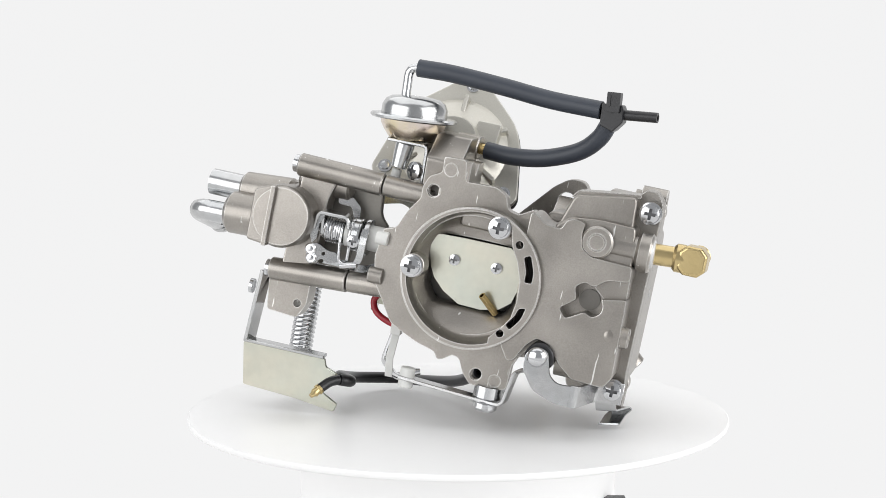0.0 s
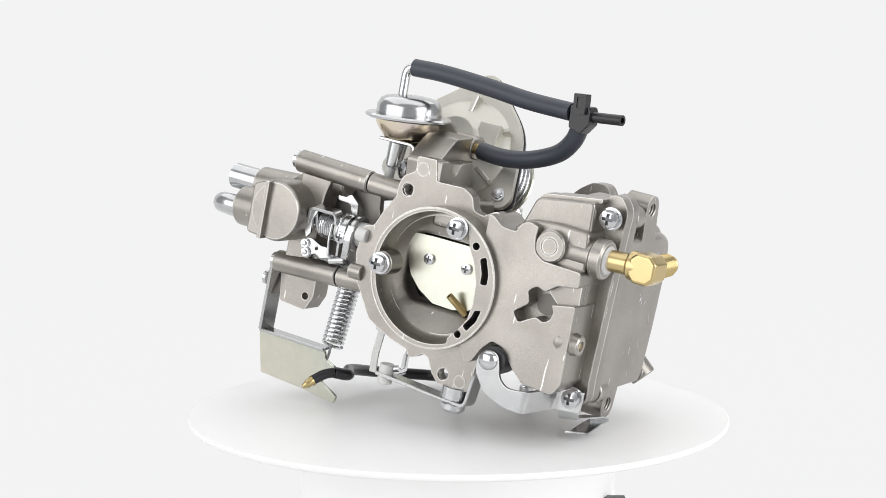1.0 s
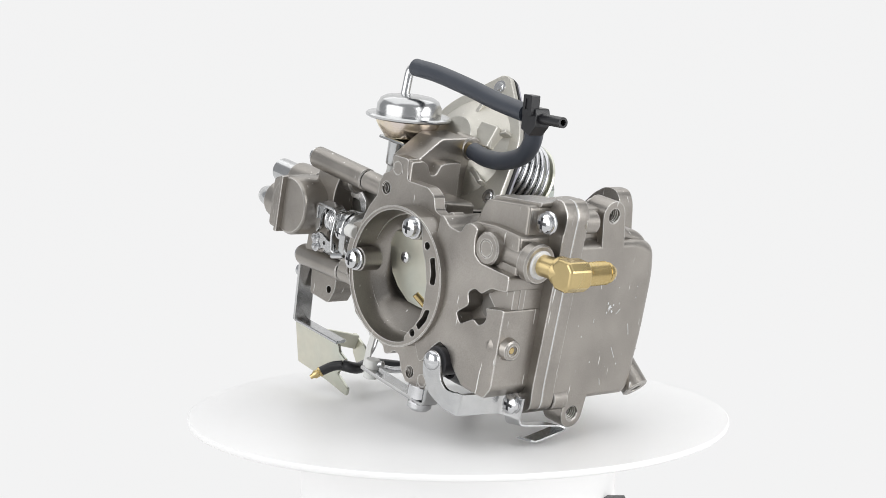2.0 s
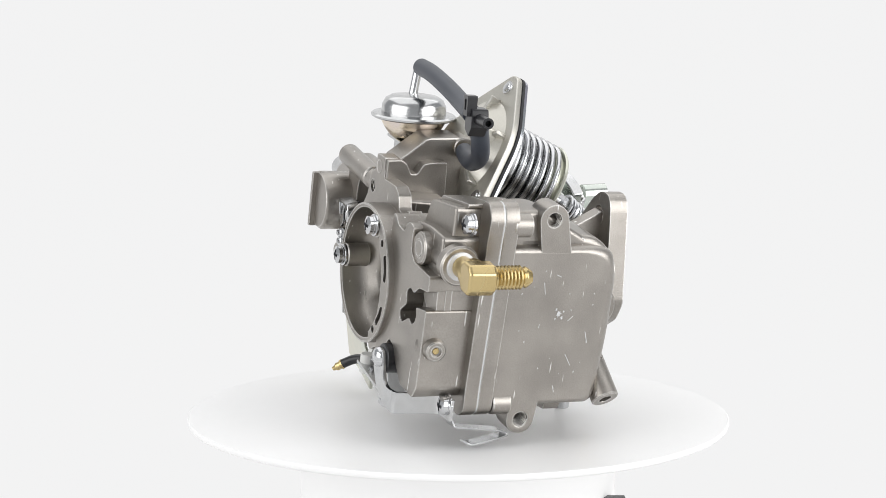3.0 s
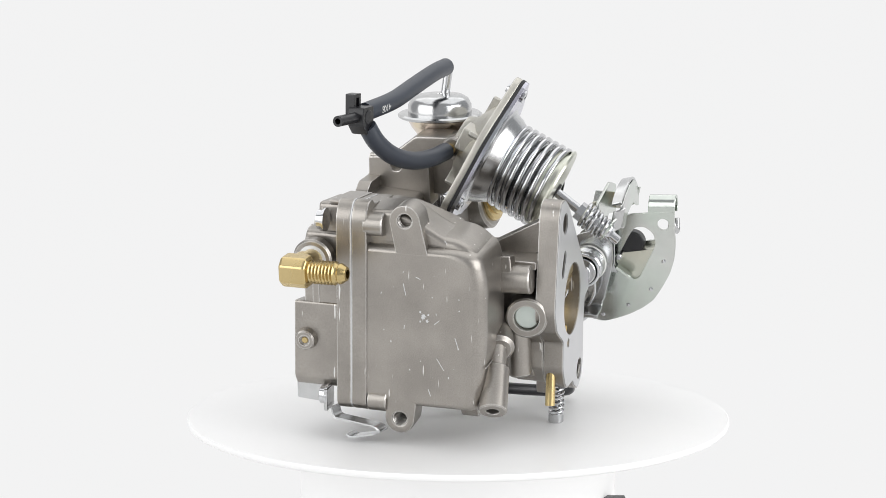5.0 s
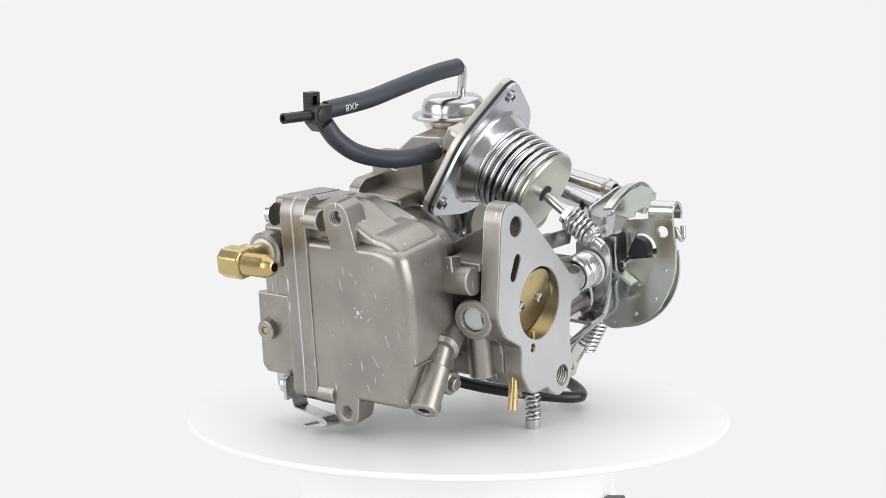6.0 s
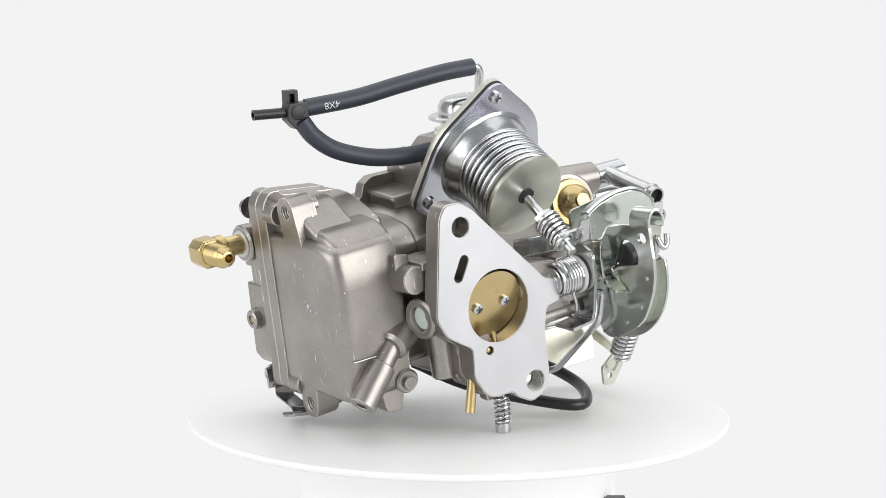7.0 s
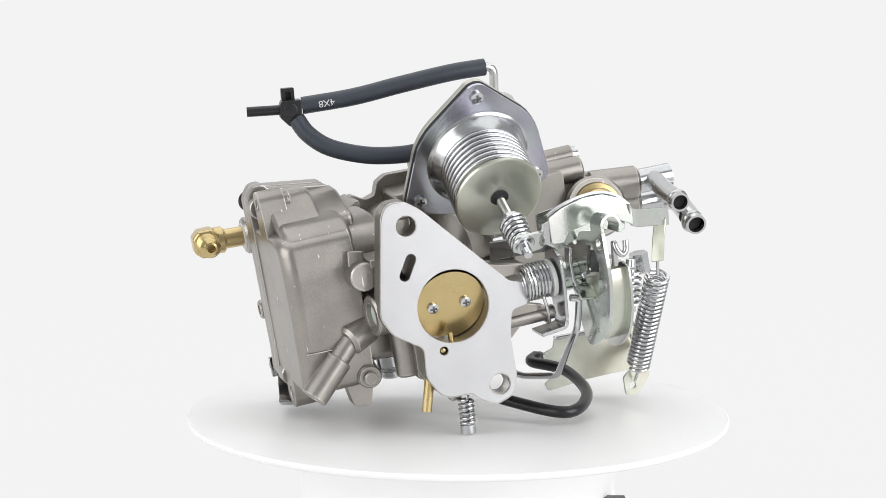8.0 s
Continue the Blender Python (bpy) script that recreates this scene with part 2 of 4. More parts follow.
def part(name, bm, mat, parent, label=""):
    """One mesh object under a thing or a part."""
    bm.transform(Matrix.Scale(MM, 4))
    for f in bm.faces:
        f.smooth = True
    for e in bm.edges:
        if len(e.link_faces) != 2 or e.calc_face_angle() > radians(38):
            e.smooth = False
    me = bpy.data.meshes.new(name)
    bm.to_mesh(me)
    bm.free()
    me.materials.append(mat)
    ob = new(name, me)
    ob.parent = parent
    wn = ob.modifiers.new("flat_faces", "WEIGHTED_NORMAL")
    wn.keep_sharp = True
    return tagged(ob, label)


def pan_screw(parent, p, d, r=3.6, h=2.4, washer=0.0, mat=None, name="screw"):
    """A cross-recess pan-head screw whose head top faces along d, seated at p."""
    mat = mat or STEEL
    p, d = V(p), V(d).normalized()
    m = along(p, p + d)
    top = m.copy()
    top.translation = p + d * h * 0.2
    k, j = r * 0.62, r * 0.17
    cross = [(k, j), (j, j), (j, k), (-j, k), (-j, j), (-k, j), (-k, -j), (-j, -j), (-j, -k), (j, -k), (j, -j), (k, -j)]
    head = join(slab_in(top, circle((0, 0), r, 28), h * 0.8, [cross[::-1]], 0.0), rod(p, p + d * h * 0.22, r, bev=0.1))
    for v in head.verts:
        q = v.co - p
        hh = q.dot(d)
        rad = (q - d * hh).length
        if hh > h * 0.9:
            v.co -= d * (rad / r) ** 3 * h * 0.3
    s = part(name, head, mat, parent)
    low = m.copy()
    low.translation = p + d * h * 0.24
    # dark cross on the recess floor, painted in for its shade
    part("recess", slab_in(low, [(x * 1.02, y * 1.02) for x, y in cross], h * 0.2), RECESS_SHADE, s)
    if washer:
        part("washer", lathe(p - d * 1.2, p + d, [(0, 0), (washer, 0), (washer, 0.7), (washer - 0.7, 0.9), (washer - 0.7, 1.6), (0, 1.6)], 28), mat, s)
    return s


# near-black paper; its lit white is put in as an even emission
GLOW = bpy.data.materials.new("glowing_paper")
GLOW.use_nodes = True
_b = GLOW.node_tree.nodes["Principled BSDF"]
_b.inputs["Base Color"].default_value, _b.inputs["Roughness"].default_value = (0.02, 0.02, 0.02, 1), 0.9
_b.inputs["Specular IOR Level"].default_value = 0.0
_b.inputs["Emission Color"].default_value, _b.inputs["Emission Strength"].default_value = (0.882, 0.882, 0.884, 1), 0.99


# ---- the studio: paper sweep and plain walls ----
def studio():
    bm = bmesh.new()
    prof = [(-0.84, -0.062), (0.9, -0.062)] + [(0.9 + 0.9 * math.sin(radians(a)), -0.062 + 0.9 * (1 - math.cos(radians(a)))) for a in range(10, 91, 10)] + [(1.8, 2.4)]
    rows = [[bm.verts.new((x, y, z)) for y, z in prof] for x in (-2.2, 2.2)]
    for i in range(len(prof) - 1):
        bm.faces.new((rows[0][i], rows[1][i], rows[1][i + 1], rows[0][i + 1]))
    for f in bm.faces:
        f.smooth = True
    me = bpy.data.meshes.new("backdrop")
    bm.to_mesh(me)
    bm.free()
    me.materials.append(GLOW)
    tagged(new("backdrop", me), "seamless paper backdrop glowing white by itself, sweeping up behind the turntable", "backdrop", kind="structure")


studio()


def turntable():
    base = tagged(new("turntable"), "round white display turntable with a low drum base", "turntable")
    base.location = (0, 0, 0)
    part("drum", lathe((0, 0, -60), (0, 0, 1), [(0, 0), (71, 0), (73, 2), (73, 55.6), (72, 56.4), (0, 56.4)], 96), DISC, base)
    part("switch_tab", slab("w", rounded([(64, -33), (75.5, -33), (75.5, -27), (64, -27)], 1.0), -40, -32.6, bev=0.5), BLACK, base, "small dark switch tab")
    top = part("disc", lathe((0, 0, -3.6), (0, 0, 1), [(0, 0), (121, 0), (123.4, 0.5), (124.3, 1.4), (124.6, 2.6), (124.5, 3.2), (124.1, 3.6), (0, 3.6)], 180), DISC, base)
    return top


table_disc = turntable()

# ---- the carburettor; its own frame: u across, v along the bore, w up ----
LEAN = Matrix(((0.96162, 0.19500, 0.19303, 0.004752), (-0.19905, 0.97999, 0.00164, -0.057305), (-0.18885, -0.04000, 0.98119, 0.069654), (0, 0, 0, 1)))
carb = tagged(new("carburettor"), "new grey die-cast carburettor with zinc-plated linkages, brass fittings and black hoses", "carburettor")
carb.matrix_world = LEAN


def body_casting():
    plate = [(-23.7, 48.3), (-13.8, 48.7), (-12.2, 39.5), (1.7, 39.9), (6.6, 37.2), (8.5, 31.4), (13.3, 30.2), (19.6, 34), (26.1, 29.5), (34, 20), (34, -20),
             (26, -30), (23.6, -35), (23.3, -45.8), (19.2, -47.2), (6.9, -47.1), (2.9, -42.9), (0.1, -36.9), (-3.1, -36.1), (-6.9, -39), (-9.6, -39.7), (-11.3, -36.5),
             (-20.3, -34.2), (-28, -30.9), (-33.3, -28.2), (-39, -19.2), (-43.5, -12.5), (-45.9, -0.8), (-44.7, 5.1), (-44, 11.9), (-39, 13.2), (-35.1, 21.9), (-30.5, 28.5),
             (-30.7, 33.5), (-28.7, 38.5), (-23.3, 41.4)]
    body = part("body", slab("v", rounded(plate, 1.2, 2), 13, 19, [circle((-25.5, 32.7), 2.9, 20), circle((8.8, -42.2), 2.7, 20), circle((-2, 0), 26, 40)], 0.5), CAST, carb, "satin grey die-cast body")
    for c in ((-25.5, 32.7), (8.8, -42.2)):
        part("hole_thread", coil((c[0], 13.6, c[1]), (c[0], 18.6, c[1]), 2.7, 0.3, 5), CAST, body)
    # darker backing puts shade into the upper flange hole
    part("hole_shade", slab("v", circle((-25.5, 32.7), 3.4, 20), 18.5, 24, bev=0.2), CAST_SHADED, body)
    for c, r in (((-19.8, 43.1), 3.2), ((17.6, -43.2), 3.0)):
        part("ejector_mark", lathe((c[0], 13.2, c[1]), (c[0], 10, c[1]), [(r, 0), (r, 0.35), (r - 0.35, 0.35), (r - 0.45, 0.25), (0, 0.25)], 24), CAST, body)
    # intake ring with its offset mouth, slots and small ports
    mouth = circle((0, 0), 28.8, 40, 64, 296) + [(12.5, -23.5), (17.5, -17.5), (20.2, -13), (21.4, -6), (21, 3), (18.4, 11), (15, 17)]
    ports = [circle((17.8, 18.6), 1.7, 14), circle((17, -20.6), 1.7, 14),
             rounded([(20.8, 13.8), (23.6, 15.2), (26.2, 8), (26.2, 3.4), (23, 3.2), (23, 7.6)], 1.0, 3), rounded([(23, -8.4), (26, -7.6), (24.6, -13), (20.8, -18.2), (18.6, -16.4), (21.8, -12)], 1.0, 3)]
    ring = part("intake_ring", slab("v", circle((-0.4, -0.3), 31, 72), 3.2, 13.2, [mouth[::-1], *ports], 0.5), CAST, body)
    part("lip", lathe((-0.4, 3.5, -0.3), (-0.4, 1, -0.3), [(30.6, 0), (30.6, 0.5), (30.1, 0.5), (30.1, 0)], 72, True), CAST, ring)
    # near-black sheet below the ports, painted in for their shade
    part("port_shade", slab("v", rounded([(16.5, 21), (24, 17), (29, 4), (29, -6), (25, -17), (15.5, -23), (21.8, -12), (23, 0)], 1), 10.5, 12.5), SHADE_BLACK, ring)
    for p in ((8.0, 24.0), (-26.6, -0.3)):
        part("screw_seat", rod((p[0], 3.4, p[1]), (p[0], 14, p[1]), 5.4, bev=0.4), CAST, ring)
        pan_screw(ring, (p[0], 1.8, p[1]), (0, -1, 0), 4.0, 3.2, 4.9)
    seat = [(-23.7, 12.4), (-20.2, 14.2), (-10, 14.6), (12.4, 14.7), (17, 10.7), (19, 4), (19.1, -1.5), (17, -9), (12, -13), (4.2, -14.8), (-6, -14.5), (-14, -10), (-19, -5), (-21.4, -0.4), (-23, 6)]

    def at(v, k, n=64):
        # outline between the mouth and the plate seat
        out = []
        for i in range(n):
            a = math.tau * i / n
            d = (math.cos(a), math.sin(a))
            r0 = 28.9 if d[0] < 0.45 else min(28.9, 21.6 / d[0])
            r1 = min(21.5, 20 / max(abs(d[0]), 0.02), 14.9 / max(abs(d[1]), 0.02))
            r = r0 * (1 - k) + r1 * k
            out.append((r * d[0] - 2 * k, v + (3.5 * k * (1 - k) * 4 * max(0, d[1])), r * d[1]))
        return out
    part("venturi_mouth", loft([at(4.5, 0), at(8, 0.02), at(11, 0.08), at(13, 0.2), at(15.5, 0.45), at(18, 0.78), at(20, 0.96), at(22, 1), at(27, 1.0)], False, False), CAST, body)
    cp = part("choke_plate", slab("v", seat, 18.8, 20.0), YZINC, body, "pale zinc-plated choke plate")
    for p in ((-11.4, 18.8, 4.4), (7.7, 18.8, 4.7)):
        pan_screw(cp, p, (0, -1, 0), 2.5, 1.6)
    part("nozzle", tube([(11, 19, -15), (4.6, 13, -7.6)], 1.6, 12, 1.0), BRASS, body, "thin brass nozzle")
    part("throat", loft([ring_pts((0, 19, 0), 29), ring_pts((0, 40, 0), 28), ring_pts((3, 55, -3), 24), ring_pts((6, 75, -6), 21), ring_pts((6.4, 106, -6), 20)], False, False), CAST, body)
    # darker disc across the bore paints in its deep shade
    part("bore_shade", slab("v", circle((-2, 0), 25, 32), 30, 32), CAST_SHADED, body)
    # tower under the hose tee side, with its notched rim
    part("tower", slab("u", rounded([(13.4, 48), (20, 48.4), (22.8, 46.5), (25, 42), (28, 42), (30.6, 46.5), (34, 47.2), (42, 47.5), (43, 26), (13.4, 26)], 1.0, 3), -23.6, -11, bev=0.8), CAST, body)
    part("tower_inner", slab("u", rounded([(14.6, 35), (40, 33), (40, 20), (14.6, 20)], 2.5), -12, 5, bev=2, seg=3), CAST, body)
    part("bridge", slab("u", rounded([(20, 46), (34, 57), (50, 57.5), (58, 46), (52, 30), (22, 32)], 1.6), -33, -17, bev=0.9, seg=2), CAST, body)
    part("hose_boss", rod((-27, 54.4, 53), (-15.5, 51.8, 52.7), 5.4, bev=0.6), CAST, body)
    # flange towards the manifold
    fl = [(31.3, 39.2), (27.9, 44.1), (20.7, 44), (14, 39.1), (-17.4, 2.8), (-20.4, -0.8), (-28.6, -3), (-27.6, -12.4), (-19.4, -13.4), (-16.9, -25), (-16.9, -42.9), (-13.9, -51.1), (-5.5, -53.6), (1.6, -49.2),
          (4, -46), (14.8, -45.3), (18.8, -42.8), (23.6, -33.9), (22.4, -20.9), (35, -12), (39.1, -3.5)]
    rf = part("rear_flange", slab("v", rounded(fl, 2.6, 4), 104, 112.6, [circle((6.4, -5.7), 16, 48), circle((21, 33), 4.4, 24), circle((-8.4, -44.5), 4.7, 24), pill((25.2, 12), (21.3, 18.6), 2.3), circle((13.8, -24), 1.9, 16)], 0.5), CAST, carb, "thick mounting flange with a milled face")
    part("milled_face", slab("v", rounded([(x * 0.985 + 0.1, y * 0.985) for x, y in fl], 2.4, 4), 112.62, 113.0, [circle((6.4, -5.7), 16.2, 48), circle((21, 33), 4.7, 24), circle((-8.4, -44.5), 5.0, 24), pill((25.2, 12), (21.3, 18.6), 2.4), circle((13.8, -24), 2.1, 16)]), MILLED, rf, "bright brushed flange face")
    part("bore_wall", loft([ring_pts((6.4, 112.6, -5.7), 16.0), ring_pts((6.4, 88, -5.7), 15.8)], False, True), CAST, rf)
    tp = part("throttle_plate", lathe((6.4, 106.6, -5.7), (6.4, 111.6, -7.1), [(0, 0), (15.7, 0), (15.7, 1.2), (0, 1.2)], 48), BRASS, rf, "polished brass throttle plate")
    for p in ((-0.6, 107.8, -6.0), (14.2, 107.8, -5.6)):
        pan_screw(tp, p, (0, 0.96, -0.27), 2.4, 1.6)
    part("bore_pin", rod((9, 110, -22), (9, 110, -17.5), 1.2), BRASS, rf)
    part("ball_plug", lathe((13.8, 110.5, -24), (13.8, 114, -24), [(0, 0), (1.8, 0), (1.6, 1), (1.0, 1.6), (0, 1.8)], 16), BRASS, rf)
    # near-black sheet behind the slot in place of its shade
    part("slot_shade", slab("v", pill((25.2, 12), (21.3, 18.6), 3.2), 101, 103.8), SHADE_BLACK, rf)
    part("hole_thread", coil((-8.4, 105, -44.5), (-8.4, 112, -44.5), 4.5, 0.4, 6), CAST, rf)
    part("neck", slab("u", rounded([(66, 14), (88, 15), (88, -28), (66, -26)], 3), -12, 26, bev=2, seg=3), CAST, body)
    part("neck_rib", slab("u", rounded([(76, 20), (105, 36), (105, 10), (76, 10)], 2), 17, 24, bev=0.8), CAST, body)
    part("shaft_arm", slab("v", rounded([(-8, 9), (-20, 6.6), (-30, 4.6), (-30, -11), (-10, -17)], 1.6), 99, 109.5, bev=1.2, seg=3), CAST, body)
    part("arm_web", slab("v", rounded([(-14, -12), (-27, -13), (-36, -16), (-34, -22), (-24, -22), (-15, -30)], 1.2), 104.5, 109, bev=0.8), CAST, body)
    part("stop_boss", rod((-14, 107, -20), (-40, 107, -20), 3.2), CAST, body)
    part("under_boss", rod((26, 93, -14), (26, 94, -36), 5.6, bev=1.0), CAST, body)
    part("under_block", slab("v", rounded([(-4, -22), (24, -22), (24, -38), (8, -40), (-4, -36)], 3), 60, 100, bev=1.5), CAST, body)
    part("idle_boss", slab("v", rounded([(1, -38), (13, -38), (12, -50), (3, -50)], 1.5), 98, 103.8, bev=0.8), CAST, body)
    part("flange_block", slab("v", rounded([(33, -13), (24, -21), (24.4, -33), (19, -41.6), (8, -43.6), (4, -30), (8, -18)], 1.6), 91, 103.9, bev=0.8), CAST, body)
    part("ear_boss", pipe((26, 99, -4.6), (39.8, 100.5, -4.6), 9, 5.4, 0.8), CAST, body)
    part("core_plug", rod((30, 99.5, -4.6), (37.8, 100.2, -4.6), 5.3), PLUG, body, "pale core plug")
    part("blank_boss", rod((40, 84, 12.4), (40, 103, 13.3), 6.2, bev=0.5, n=36), CAST, body)
    part("boss_ledge", slab("u", rounded([(86, 20), (104, 20), (104, 16.5), (86, 17)], 0.8), 24, 37, bev=0.6), CAST, body)
    part("boss_cap", slab_in(along((40.6, 84, 18.4), (41, 96, 20.2)), rounded([(-3.6, -3.2), (3.6, -3.8), (4.2, 2.8), (-2.6, 4.2)], 1.0), 11, bev=1.2, seg=3), CAST, body)
    part("idle_pipe", tube([(20.4, 106.8, -35), (24.6, 107.4, -50)], 2.2, 16, 1.5), BRASS, rf, "short brass vacuum pipe")
    idle = part("idle_screw", rod((6, 105.9, -44), (7.3, 106.1, -61), 1.8), STEEL, rf, "steel adjusting screw with a spring")
    part("spring", coil((6, 106, -49), (6.9, 106.1, -60.4), 3.1, 0.6, 5.5), STEEL, idle)
    part("screw_head", rod((7, 106, -60.4), (7.35, 106.1, -65), 3.4), STEEL, idle)
    return body


body = body_casting()


def leaned(bm):
    """The seam of the chamber leans a little forward towards its foot."""
    for v in bm.verts:
        v.co.y += 0.028 * v.co.z
    return bm


def skewed(bm, k, u0):
    """Turns a plate's face a little sideways about u0."""
    for v in bm.verts:
        v.co.y += k * (v.co.x - u0)
    return bm


def float_chamber():
    notch = [(67.0, 12.6), (57.5, 11.4), (52.3, 7.4), (48.2, 8.8), (44.6, 6), (46.4, 0.9), (39.8, -4.3), (43, -8.1), (50.6, -3.6), (54.1, -5.3), (57.4, -3.1), (57.9, 0.4), (56.2, 3), (67.4, 5.2)]
    fc = part("float_chamber", leaned(slab("v", rounded([(19.4, 33.2), (22, 32.8), (26.5, 29.4), (33.4, 29), (35, 33), (38.5, 34.6), (43.4, 33.4), (42.8, 28.6), (44, 22.7), (48.3, 20), (66.6, 19.4), *notch, (68.2, -29), (65, -34), (51, -33.5), (44, -28), (38.5, -21), (33, -19.5), (28.6, -24), (25, -31), (22, -32)] + circle((-0.4, -0.3), 30.4, 16, -54, 50), 1.4, 3), 5.6, 30, (), 0.8, 2)), CAST, carb, "grey die-cast float chamber")
    part("pocket_floor", slab("v", [(36, 15), (66.8, 15), (67.2, -12), (36, -12)], 14, 17), CAST, fc)
    part("chamber_step", leaned(slab("v", rounded([(30, 30), (36, 34.6), (48.6, 36), (64.5, 35.6), (66, 20.5), (66, 15), (32, 15)], 2), 10, 30, bev=1.2, seg=3)), CAST, fc)
    part("pocket_shelf", slab("v", rounded([(55, 14), (66.6, 14), (66.8, 3.6), (57.5, 2.6), (52.4, 7)], 0.6), 10.5, 27), CAST, fc)
    # darker disc on the pocket floor stands for a well's shade
    part("pocket_well_shade", slab("v", circle((51, 1), 4.6, 28), 13.2, 14.4), CAST_SHADED, fc)
    part("chamber_top", leaned(slab("v", rounded([(30, 29), (35.3, 44), (62, 48), (63, 30), (64, 14), (34, 18)], 2.5), 15, 30, bev=1.2, seg=3)), CAST, fc)
    part("roof_edge", leaned(slab("v", rounded([(33, 42), (35.6, 45.6), (63, 49.4), (63, 47.4)], 0.8), 20, 30, bev=0.5)), CAST, fc)
    gas = rounded([(34, 45), (62, 49), (64, 51.5), (69, 51.5), (73, 46), (72.6, 36), (72.2, -28), (72.8, -38), (68, -42), (62, -41), (48, -36), (40, -28), (34, -10), (32, 30)], 3)
    part("front_rim", leaned(slab("v", gas, 26.3, 32.75, bev=0.6)), CAST, fc)
    bowl = part("bowl", leaned(slab("v", gas, 33.0, 39.8, bev=0.8)), CAST, carb, "deep die-cast fuel bowl with a scuffed side")
    part("seam_gasket", leaned(slab("v", [(x * 0.998, y * 0.998) for x, y in gas], 32.6, 33.1)), SCUFF, bowl)
    shell = rounded([(27, 34), (64, 34), (79, 34), (88.4, 31), (91, 19), (90.6, -8), (88.4, -31), (87.6, -35.5), (85, -37.6), (27, -38)], 8, 6)
    rings = []
    for a in (0, 15, 30, 45, 60, 75, 90):
        dv, dw, u = 5.6 * (1 - math.cos(radians(a))), 3.4 * (1 - math.cos(radians(a))), 65.4 + 6.2 * math.sin(radians(a))
        rings.append([(u, 59 + (v - 59) * (1 - dv / 32), -1.5 + (w + 1.5) * (1 - dw / 36)) for v, w in shell])
    part("bowl_shell", loft([[(40, v, w) for v, w in shell]] + rings), CAST, bowl)
    part("bowl_back", slab("u", rounded([(38, 33), (64, 33), (78, 30), (83, 22), (82, -30), (40, -33)], 5, 5), 22, 44, bev=3, seg=3), CAST, bowl)
    part("bowl_shoulder", slab("u", rounded([(42, 38.5), (66, 38.5), (80, 36.5), (87.4, 31), (88, 18), (42, 18)], 5, 5), 38, 68, bev=5.0, seg=5), CAST, bowl)
    part("bowl_roof", slab("u", rounded([(38, 47.5), (52, 48), (58, 46.5), (66, 41), (77, 35), (77, 28), (38, 28)], 3), 46.5, 68, bev=4.0, seg=4), CAST, bowl)
    part("roof_web", slab("u", rounded([(38, 45), (50, 44.5), (60, 41), (73, 36), (73, 28), (38, 28)], 3), 33, 49, bev=2.4, seg=3), CAST, bowl)
    for c, t in (((57, 45), 30), ((53, -43), -34)):
        lug = part("lug", slab("u", hull_of([(c, 6.5), ((c[0] + (3 if t > 0 else 1), t), 6.8)], 28), 60, 71.52, [circle(c, 3.2, 24)], 0.8), CAST, bowl)
        part("lug_thread", coil((61, c[0], c[1]), (71.2, c[0], c[1]), 3.15, 0.35, 9), CAST, lug)
        part("lug_back", slab("u", circle(c, 4.2, 20), 57, 60.2), CAST, lug)
    for p in ((68.3, 20.6, 42.2), (68.3, 19.4, -36.5)):
        pan_screw(fc, p, (0, -1, 0), 4.0, 3.2, 5.0)
    for w in (42, -36):
        part("screw_boss", rod((68.3, 39, w), (68.3, 47.5, w), 5), CAST, bowl)
    # side details of the front half
    part("plug_boss", lathe((58, 11, -11.6), (72, 11, -11.6), [(0, 0), (4.2, 0), (5.8, 3), (6.4, 5), (5.0, 9.5), (4.4, 12.8), (3.8, 13.3), (2.3, 13.3), (2.3, 12.4), (0, 12.4)], 28), CAST, fc)
    part("brass_plug", rod((66, 11, -11.6), (70.7, 11, -11.6), 1.6), BRASS, fc)
    # fuel inlet boss and brass elbow
    part("inlet_boss", lathe((45, 16.5, 25.7), (73, 16.5, 25.7), [(0, 0), (6.6, 0), (6.6, 21), (8.4, 22.5), (8.6, 27), (7.8, 28), (4.4, 28), (4.4, 27), (0, 27)], 40), CAST, fc)
    part("thread_sealant", lathe((72.4, 16.6, 25.8), (74, 16.7, 25.85), [(0, 0), (6.4, 0), (6.0, 1.2), (4.2, 1.7), (0, 1.7)], 30), SCUFF, fc)
    part("inlet_disc", lathe((49.6, 14, 26.4), (49.6, 5, 26.4), [(0, 0), (7.0, 0), (7.0, 6.2), (6.2, 6.9), (4.0, 6.9), (3.85, 6.5), (3.5, 6.5), (3.3, 6.9), (0, 6.9)], 36), CAST, fc)
    el = part("fuel_elbow", rod((72, 16.8, 25.9), (86, 17.2, 26.6), 4.6), BRASS, carb, "brass threaded fuel elbow")
    part("elbow_body", slab_in(along((90.3, 10.8, 26.6), (91.3, 27, 26.8)), rounded([(-6.3, -3.4), (-3.2, -6.4), (3.2, -6.4), (6.3, -3.4), (6.3, 3.4), (3.2, 6.4), (-3.2, 6.4), (-6.3, 3.4)], 0.8, 3), 12.0, bev=1.5, seg=3), BRASS, el)
    part("elbow_collar", rod((82, 17, 26.4), (88, 17.2, 26.6), 6.2, bev=1.2), BRASS, el)
    th = [(0, 0), (4.6, 0), (4.6, 1.4)]
    for i in range(8):
        th += [(5.0, 2.0 + i * 1.5), (4.2, 2.7 + i * 1.5)]
    th += [(4.0, 14.0), (4.4, 14.6), (4.2, 15.4), (2.8, 17.4), (1.9, 17.6), (1.8, 8), (0, 8)]
    part("thread", lathe((91.1, 21.6, 26.85), (92.2, 38.5, 27.5), th, 32), BRASS, el)
